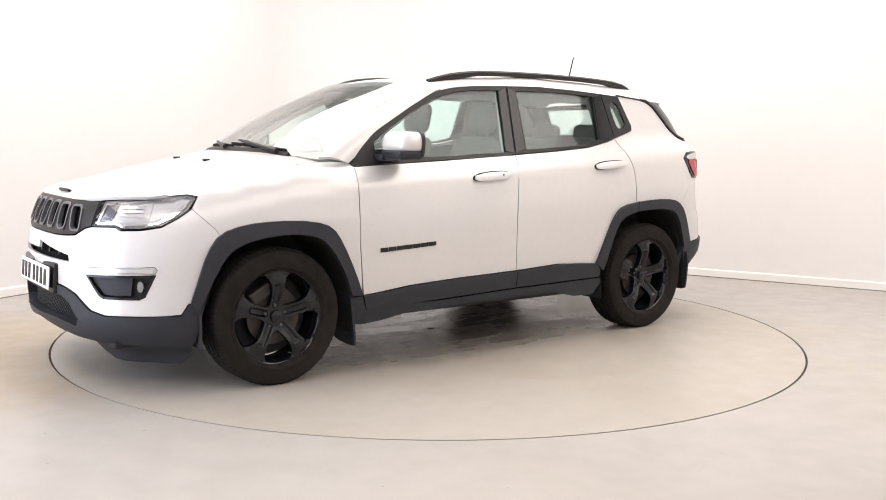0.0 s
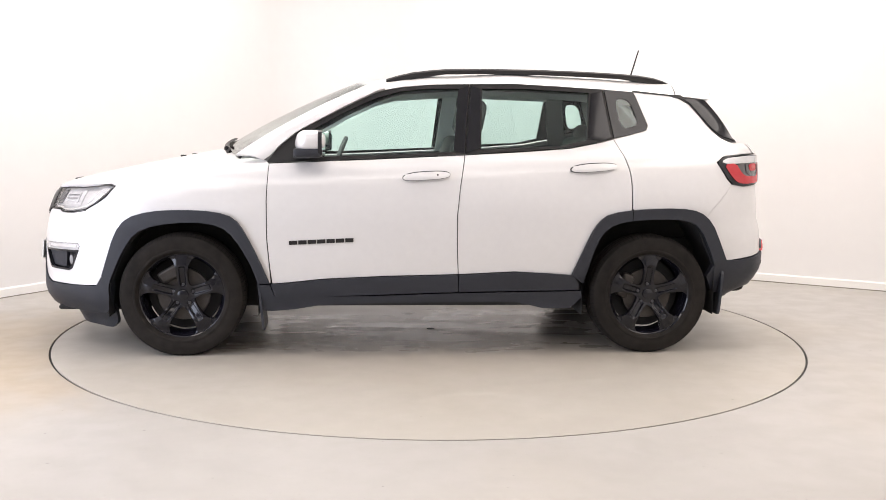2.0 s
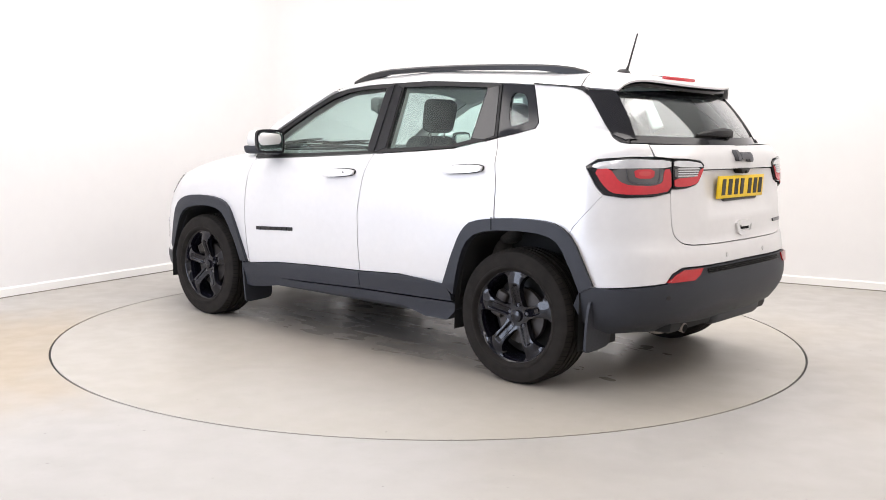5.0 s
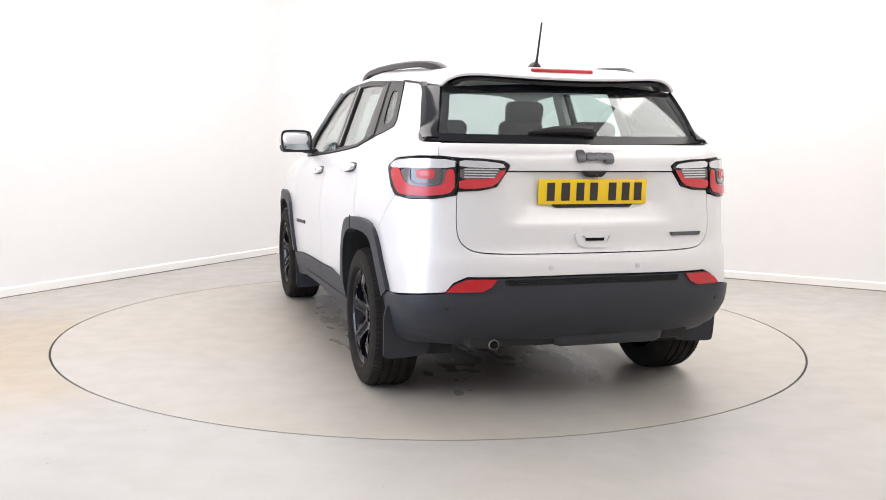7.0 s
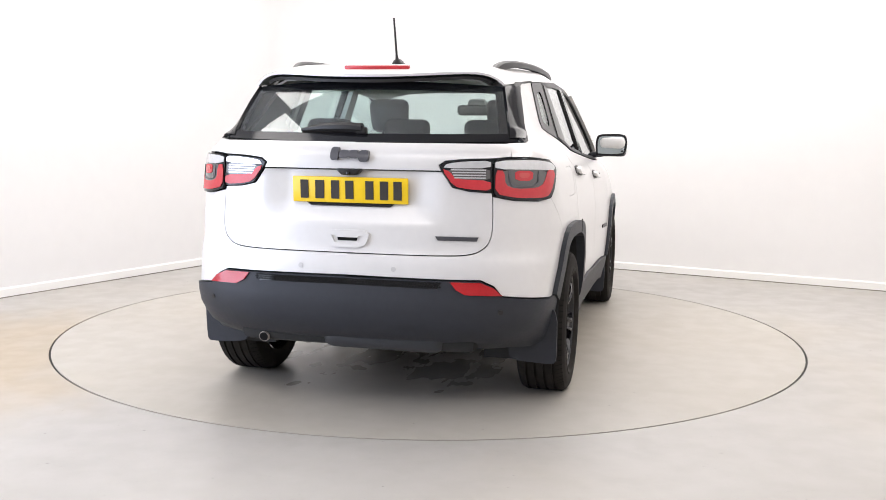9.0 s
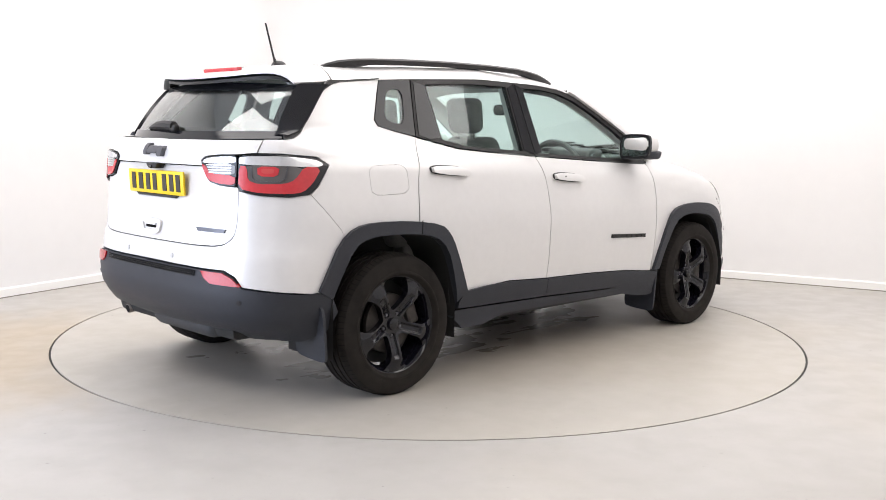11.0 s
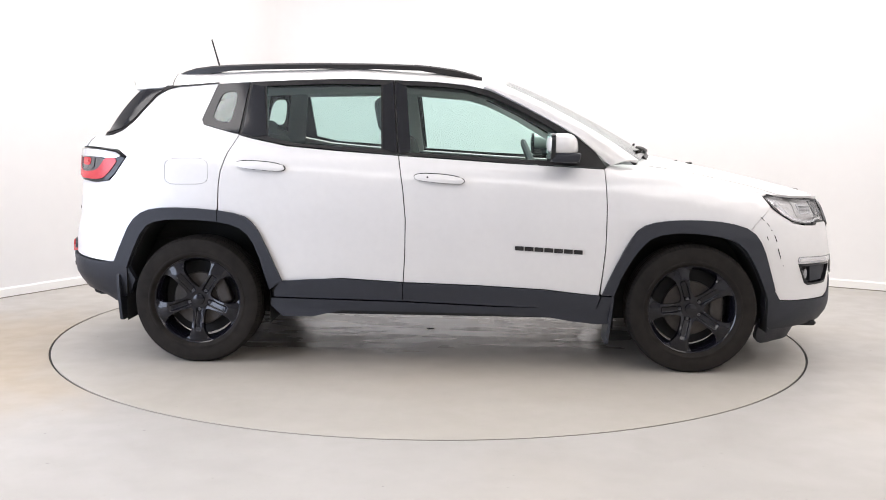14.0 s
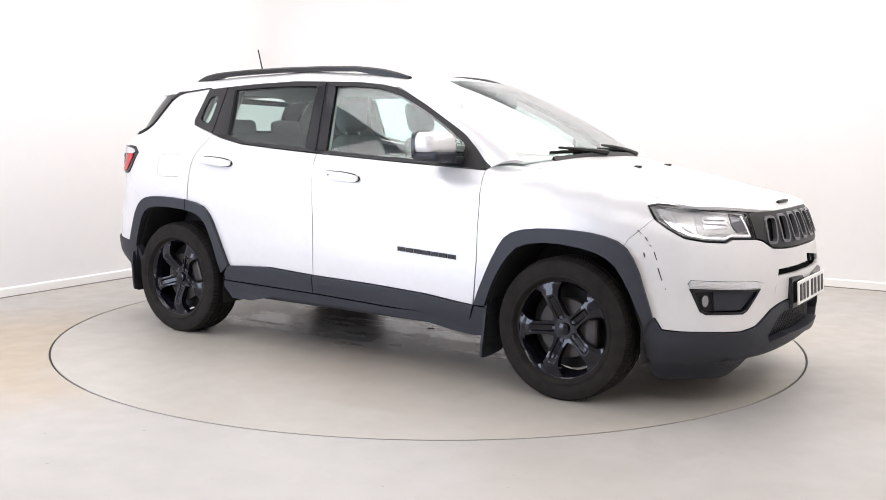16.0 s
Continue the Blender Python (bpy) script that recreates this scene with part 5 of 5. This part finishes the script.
        part(nm, me if k > 0 else both(me, nm), mat, mirror, label)
    # roof rail: a bar that sinks into the roof at both ends
    rows = [(0.19, 0.52, 1.553, 1.535), (0.13, 0.533, 1.572, 1.54), (0.04, 0.546, 1.593, 1.552), (-0.06, 0.553, 1.606, 1.570), (-0.15, 0.557, 1.614, 1.584), (-0.4, 0.56, 1.620, 1.590), (-0.7, 0.558, 1.620, 1.590), (-1.0, 0.55, 1.614, 1.583), (-1.2, 0.54, 1.606, 1.575), (-1.3, 0.53, 1.600, 1.562), (-1.40, 0.516, 1.587, 1.548), (-1.46, 0.505, 1.571, 1.54), (-1.51, 0.496, 1.550, 1.53)]
    vs, fs = [], []
    for x, y, zt, zb in rows:
        h, b = 0.017, min(0.008, (zt - zb) / 3)
        vs += [(x, k * (y + dy), z) for dy, z in ((-h, zb), (-h, zt - b), (-h + b, zt), (h - b, zt), (h, zt - b), (h, zb))]
    for i in range(len(rows) - 1):
        fs += [(i * 6 + j, i * 6 + (j + 1) % 6, i * 6 + 6 + (j + 1) % 6, i * 6 + 6 + j) for j in range(6)]
    fs += [tuple(range(5, -1, -1)), tuple(len(vs) - 6 + j for j in range(6))]
    if k < 0:
        fs = [f[::-1] for f in fs]
    part("roof_rail", mesh_of("roof_rail", vs, fs), SATIN_BLACK, car, "black raised roof rail")
    # mud flaps
    for x, top, low in ((0.885, 0.50, 0.135), (-1.735, 0.50, 0.215)):
        sgn = 1 if x > 0 else -1
        lean = 0.10 if x > 0 else -0.07
        flap = chaikin([(0.64, top), (0.862, top), (0.862, low + 0.02), (0.845, low), (0.665, low + 0.01), (0.64, low + 0.04)], 2, 0.2)
        me = sheet("mud_flap", flap, lambda a, c, off: (x - sgn * off + lean * (c - 0.3), a, c), (), 0.0, 0.014, 0.06, 0)
        part("mud_flap", me if k > 0 else both(me, "mud_flap"), PLASTIC, car, "black mud flap behind the wheel")
vs, fs = tube([(-1.385, 0, 1.575), (-1.40, 0, 1.60), (-1.41, 0, 1.625), (-1.458, 0, 1.793)], [0.012, 0.009, 0.0055, 0.0045], 8)
aerial = part("aerial", mesh_of("aerial", vs, fs), SATIN_BLACK, car, "short black roof aerial")
part("aerial_base", block(0.11, 0.06, 0.035, 0.012, 2, (-1.37, 0, 1.59), lambda v: (v.x * (1 if v.z < 0 else 0.45) - (0.01 if v.z > 0 else 0), v.y * (1 if v.z < 0 else 0.4), v.z)), SATIN_BLACK, aerial)

# ---------------------------------------------------------------- car: wheels
TYRE_R, TYRE_W = 0.343, 0.112
tyre_prof = [(0.232, -0.095), (0.24, -0.108), (0.275, -0.116), (0.31, -0.113), (0.328, -0.104), (0.338, -0.088)]
for y in (-0.062, -0.021, 0.021, 0.062):
    tyre_prof += [(0.3425, y - 0.006), (0.3355, y - 0.005), (0.3355, y + 0.005), (0.3425, y + 0.006)]
tyre_prof += [(0.338, 0.088), (0.328, 0.104), (0.31, 0.113), (0.275, 0.116), (0.262, 0.1145), (0.258, 0.117), (0.25, 0.1165), (0.24, 0.108), (0.232, 0.095)]
vs, fs = lathe(tyre_prof, 96)
TYRE_MESH = mesh_of("tyre", vs, fs, 25)
vs, fs = [], []
for i in range(80):
    a = 2 * math.pi * i / 80
    for side in (1, -1):
        pts = []
        for da, y in ((-0.006, 0.072), (0.006, 0.076), (0.010, 0.104), (-0.002, 0.106)):
            r = 0.3428 if abs(y) < 0.09 else 0.3295
            pts.append(((r + 0.001) * math.cos(a + da), side * y, (r + 0.001) * math.sin(a + da)))
        vs += pts
        n = len(vs)
        fs.append((n - 4, n - 3, n - 2, n - 1) if side < 0 else (n - 1, n - 2, n - 3, n - 4))
SIPE_MESH = mesh_of("tread_pattern", vs, fs)
vs, fs = lathe([(0.236, -0.10), (0.225, -0.095), (0.215, -0.06), (0.205, 0.0), (0.212, 0.06), (0.224, 0.085), (0.232, 0.096), (0.243, 0.100), (0.247, 0.104), (0.243, 0.107)], 64)
BARREL_MESH = mesh_of("rim_barrel", vs, fs)


def spoke_face(a, c, off=0.0):
    """The wheel's face: dished, with a groove along each spoke and five nut pockets round the cap."""
    r, t = math.hypot(a, c), math.atan2(c, a)
    q = math.radians((math.degrees(t) + 36) % 72 - 36)
    w = r * math.sin(q)
    y = 0.064 + 0.036 * float(step(0.045, 0.16, r)) - 0.011 * float(step(0.165, 0.242, r))
    trough = float(step(0.018, 0.0125, abs(w))) * float(step(0.170, 0.150, r)) * float(step(0.05, 0.06, r))
    y -= 0.013 * trough
    y -= 3.4 * w ** 2 * float(step(0.06, 0.12, r)) * float(step(0.236, 0.20, r))
    return np.array([a, y + off, c])


holes = []
for i in range(5):
    mid = radians(36 + 72 * i)
    pts = [(0.066, 0), (0.074, 10), (0.098, 19), (0.13, 22.5), (0.16, 24), (0.187, 23), (0.207, 21), (0.225, 17.5), (0.2335, 12), (0.2335, 0), (0.2335, -12), (0.225, -17.5), (0.207, -21), (0.187, -23), (0.16, -24), (0.13, -22.5), (0.098, -19), (0.074, -10)]
    holes.append(chaikin([(r * math.cos(mid + radians(d)), r * math.sin(mid + radians(d))) for r, d in pts], 1))
disc = [(0.240 * math.cos(2 * math.pi * k / 72), 0.240 * math.sin(2 * math.pi * k / 72)) for k in range(72)]
nuts = []
for i in range(5):
    b = radians(72 * i + 0)
    nuts.append([(0.056 * math.cos(b) + 0.011 * math.cos(t), 0.056 * math.sin(b) + 0.011 * math.sin(t)) for t in np.linspace(0, 2 * math.pi, 11)[:-1]])
SPOKE_MESH = sheet("wheel_face", disc, spoke_face, holes + nuts, 0, 0.035, 0.0045, 0)
vs, fs = lathe([(0.0, 0.080), (0.02, 0.079), (0.029, 0.075), (0.032, 0.055)], 24)
CAP_MESH = mesh_of("hub_cap", vs, fs)
vs, fs = lathe([(0.06, 0.02), (0.06, 0.035), (0.142, 0.035), (0.144, 0.03), (0.144, 0.012), (0.06, 0.012)], 48)
BRAKE_MESH = mesh_of("brake_disc", vs, fs)
vs, fs = lathe([(0.0, -0.02), (0.2, -0.02), (0.2, -0.025), (0.0, -0.025)], 32)
BACK_MESH = mesh_of("brake_shield", vs, fs)
bm = block(0.07, 0.06, 0.14, 0.015, 2, (0, 0.03, 0))
CALIPER_MESH = bpy.data.meshes.new("caliper")
bm.to_mesh(CALIPER_MESH)
bm.free()
NUT_MESHES = bpy.data.meshes.new("wheel_nut")
bm = bmesh.new()
bmesh.ops.create_cone(bm, segments=6, radius1=0.009, radius2=0.008, depth=0.015, cap_ends=True)
bmesh.ops.rotate(bm, matrix=Euler((radians(-90), 0, 0)).to_matrix(), verts=bm.verts)
bm.to_mesh(NUT_MESHES)
bm.free()
for me, mat in ((TYRE_MESH, RUBBER), (SIPE_MESH, PIT), (BARREL_MESH, ALLOY), (SPOKE_MESH, ALLOY), (CAP_MESH, ALLOY), (BRAKE_MESH, BRAKE), (BACK_MESH, DARK), (CALIPER_MESH, BRAKE), (NUT_MESHES, GREY_TRIM)):
    me.materials.clear()
    me.materials.append(mat)
for x, k, spin, caliper in ((1.318, 1, -18, 60), (1.318, -1, 2, 180), (-1.318, 1, -18, 20), (-1.318, -1, 18, 160)):
    wheel = new("wheel", BARREL_MESH)
    wheel.parent = car
    tagged(wheel, "gloss black five-spoke alloy wheel with a worn tyre")
    wheel.matrix_local = pose(x, k * 0.768, 0.338, 0, 0, 0 if k > 0 else 180)
    for nm, me, ry in (("tyre", TYRE_MESH, 0), ("tread_pattern", SIPE_MESH, 0), ("wheel_face", SPOKE_MESH, spin), ("hub_cap", CAP_MESH, 0), ("brake_disc", BRAKE_MESH, 0), ("brake_shield", BACK_MESH, 0)):
        o = new(nm, me)
        if nm == "tread_pattern":
            tagged(o, kind="stuff")
        o.parent = wheel
        o.matrix_local = pose(0, 0, 0, 0, ry, 0)
    for i in range(5):
        b = radians(72 * i) - radians(spin)
        o = new("wheel_nut", NUT_MESHES)
        o.parent = wheel
        o.matrix_local = pose(0.056 * math.cos(b), 0.052, 0.056 * math.sin(b))
    o = new("brake_caliper", CALIPER_MESH)
    o.parent = wheel
    b = radians(caliper)
    o.matrix_local = pose(0.135 * math.cos(b), 0, 0.135 * math.sin(b), 0, -caliper, 0)

# wheel wells, underbody, exhaust
for x, line in ((1.318, ARCH_F_IN), (-1.318, ARCH_R_IN)):
    pts = [(u if u < 1.5 else float(np.interp(u, ARC, CURVE[:, 0])), z) for u, z in line]
    if x < 0:
        pts = [(float(np.interp(u, ARC, CURVE[:, 0])), z) for u, z in line]
    pts = [(pts[0][0], 0.22)] + pts + [(pts[-1][0], 0.22)]
    for k in (1, -1):
        vs, fs = [], []
        for px, pz in pts:
            vs += [(px, k * 0.86, pz), (px, k * 0.52, pz)]
        for i in range(len(pts) - 1):
            fs.append((2 * i, 2 * i + 1, 2 * i + 3, 2 * i + 2))
        fs.append(tuple(2 * i + 1 for i in range(len(pts))))
        part("wheel_well", mesh_of("wheel_well", vs, fs), DARK, car, "black wheel well liner")
part("underbody", block(3.2, 1.02, 0.16, 0.03, 2, (0.05, 0, 0.31)), DARK, car, "dark underbody")
part("floor_pan", block(1.75, 1.62, 0.10, 0.02, 2, (-0.02, 0, 0.33)), DARK, car, "dark floor pan")
part("engine_block", block(0.75, 1.0, 0.55, 0.05, 2, (1.55, 0, 0.52)), DARK, car, "dark engine bay")
part("boot_floor", block(0.75, 1.1, 0.34, 0.04, 2, (-1.65, 0, 0.47)), DARK, car, "dark boot floor")
part("fuel_tank", block(0.55, 0.75, 0.16, 0.05, 3, (-0.75, -0.05, 0.27)), DARK, car, "dark fuel tank under the floor")
vs, fs = tube([(-1.90, 0.20, 0.336), (-1.90, 0.23, 0.336), (-1.90, 0.49, 0.336), (-1.90, 0.52, 0.336)], [0.05, 0.085, 0.085, 0.05], 16, 0.62)
muffler = part("silencer", mesh_of("silencer", vs, fs), RUST, car, "rusty exhaust silencer")
vs, fs = tube([(-1.90, 0.40, 0.340), (-1.96, 0.425, 0.332), (-2.03, 0.43, 0.322)], 0.024, 12)
pipe = part("tail_pipe", mesh_of("tail_pipe", vs, fs), RUST, muffler, "bent rusty tail pipe")
vs, fs = tube([(-2.02, 0.4293, 0.3234), (-2.033, 0.4303, 0.3216)], 0.020, 12)
part("pipe_bore", mesh_of("pipe_bore", vs, fs), PIT, pipe, "dark bore of the tail pipe")
vs, fs = tube([(-1.318, -0.62, 0.30), (-1.318, 0.62, 0.30)], 0.035, 10)
part("rear_axle", mesh_of("rear_axle", vs, fs), DARK, car, "dark rear suspension beam")
part("spare_wheel_well", block(0.5, 0.56, 0.16, 0.05, 3, (-1.80, -0.13, 0.372)), GREY_TANK, car, "grey plastic spare wheel well under the tail")

# ---------------------------------------------------------------- car: cabin
part("dashboard", block(0.42, 1.36, 0.30, 0.06, 3, (0.86, 0, 0.97), lambda v: (v.x * (0.8 if v.z > 0 else 1), v.y, v.z - 0.03 * v.x)), TRIM_DARK, car, "black dashboard")
part("centre_console", block(0.9, 0.24, 0.22, 0.04, 2, (0.2, 0, 0.62)), TRIM_DARK, car, "black centre console")
part("instrument_hood", block(0.16, 0.34, 0.08, 0.03, 3, (0.66, -0.37, 1.12)), TRIM_DARK, car, "black instrument hood")
vs, fs = [], []
for i in range(36):
    a = 2 * math.pi * i / 36
    for j in range(8):
        b = 2 * math.pi * j / 8
        r = 0.185 + 0.016 * math.cos(b)
        vs.append((0.016 * math.sin(b), r * math.cos(a), r * math.sin(a)))
for i in range(36):
    for j in range(8):
        fs.append((i * 8 + j, i * 8 + (j + 1) % 8, ((i + 1) % 36) * 8 + (j + 1) % 8, ((i + 1) % 36) * 8 + j))
m = pose(0.50, -0.37, 1.03, 0, -22, 0)
sw = part("steering_wheel", mesh_of("steering_wheel", [m @ Vector(v) for v in vs], fs), TRIM_DARK, car, "black leather steering wheel")
part("wheel_boss", block(0.05, 0.16, 0.12, 0.03, 2, (0.52, -0.37, 1.02), turn=(0, -22, 0)), TRIM_DARK, sw)
for ry in (0, 90):
    part("wheel_spoke", block(0.02, 0.36 if ry == 0 else 0.05, 0.04 if ry == 0 else 0.18, 0.008, 1, (0.505, -0.37, 1.02 if ry == 0 else 0.94), turn=(0, -22, 0)), TRIM_DARK, sw)


def seat(x, y, width, rear=False):
    s = part("seat", block(0.52, width, 0.17, 0.05, 3, (x + 0.20, y, 0.66), turn=(0, -6, 0)), CLOTH, car, "dark cloth seat")
    part("backrest", block(0.14, width, 0.58, 0.06, 3, (x - 0.115, y, 0.945), lambda v: (v.x, v.y * (0.74 if v.z > 0 and not rear else 0.9 if v.z > 0 else 1), v.z), (0, -14, 0)), CLOTH, s)
    for dy in ((0,) if not rear else (-0.42, 0, 0.42)):
        hz, hw = (1.345, 0.25) if not rear else (1.235, 0.25)
        part("headrest", block(0.10, hw, 0.20 if not rear else 0.16, 0.045, 3, (x - 0.225, y + dy, hz), lambda v: (v.x, v.y * (0.88 if v.z < 0 else 1), v.z), (0, -10, 0)), CLOTH, s, "dark padded headrest")
        for e in (-0.06, 0.06):
            vs, fs = tube([(x - 0.20, y + dy + e, 1.18), (x - 0.22, y + dy + e, hz - 0.05)], 0.007, 6)
            part("headrest_post", mesh_of("headrest_post", vs, fs), STEEL, s)
    return s


seat(-0.13, 0.36, 0.50)
seat(-0.13, -0.36, 0.50)
seat(-0.98, 0.0, 1.26, True)
part("cabin_mirror", block(0.03, 0.24, 0.07, 0.025, 3, (0.42, 0, 1.40)), TRIM_DARK, car, "black cabin mirror on the windscreen")
part("mirror_pod", block(0.10, 0.13, 0.10, 0.03, 2, (0.50, 0, 1.43)), TRIM_DARK, car, "dark sensor pod behind the windscreen")
DOOR_CARD = [(0.82, 0.45), (0.82, 1.055), (-0.245, 1.11), (-1.05, 1.17), (-1.05, 0.80), (-0.85, 0.5)]
side_part("door_card", DOOR_CARD, TRIM_DARK, "black door lining", off=-0.06, thick=0.03, res=0.08, gap=0)
B_POST = [(-0.20, 1.12), (-0.245, 1.51), (-0.34, 1.51), (-0.33, 1.14)]
side_part("door_post", B_POST, TRIM_LIGHT, "pale grey door post lining", off=-0.035, thick=0.03, res=0.08, gap=0)
side_part("boot_lining", at_x([(-1.02, 1.18), (-0.98, 1.49), (-1.09, 1.49), (-1.13, 1.24), (-1.30, 1.29), (-1.23, 1.475), (-1.50, 1.46), (-1.74, 1.25), (-1.78, 0.90), (-1.1, 0.90)]), BOOT_TRIM, "taupe boot side lining", off=-0.05, thick=0.02, res=0.08, gap=0)
rail_in = [(0.80, 1.13), (0.68, 1.225), (0.43, 1.365), (0.24, 1.455), (0.11, 1.488), (-0.3, 1.515), (-1.0, 1.495), (-1.0, 1.475), (-0.3, 1.492), (0.10, 1.462), (0.23, 1.425), (0.42, 1.335), (0.66, 1.195), (0.74, 1.11)]
side_part("roof_lining", rail_in, TRIM_LIGHT, "pale grey lining along the roof edge", off=-0.04, thick=0.02, res=0.06, gap=0)


# ---------------------------------------------------------------- movement
def motions():
    shift = Matrix.Translation((0.114, -0.153, 0))
    times = [k * 0.5 for k in range(33)]
    walk(car, [(t, pose(0, 0, 0, 0, 0, heading(t)) @ shift) for t in times])
    walk(table, [(t, pose(0, 0, 0, 0, 0, heading(t))) for t in times])


motions()
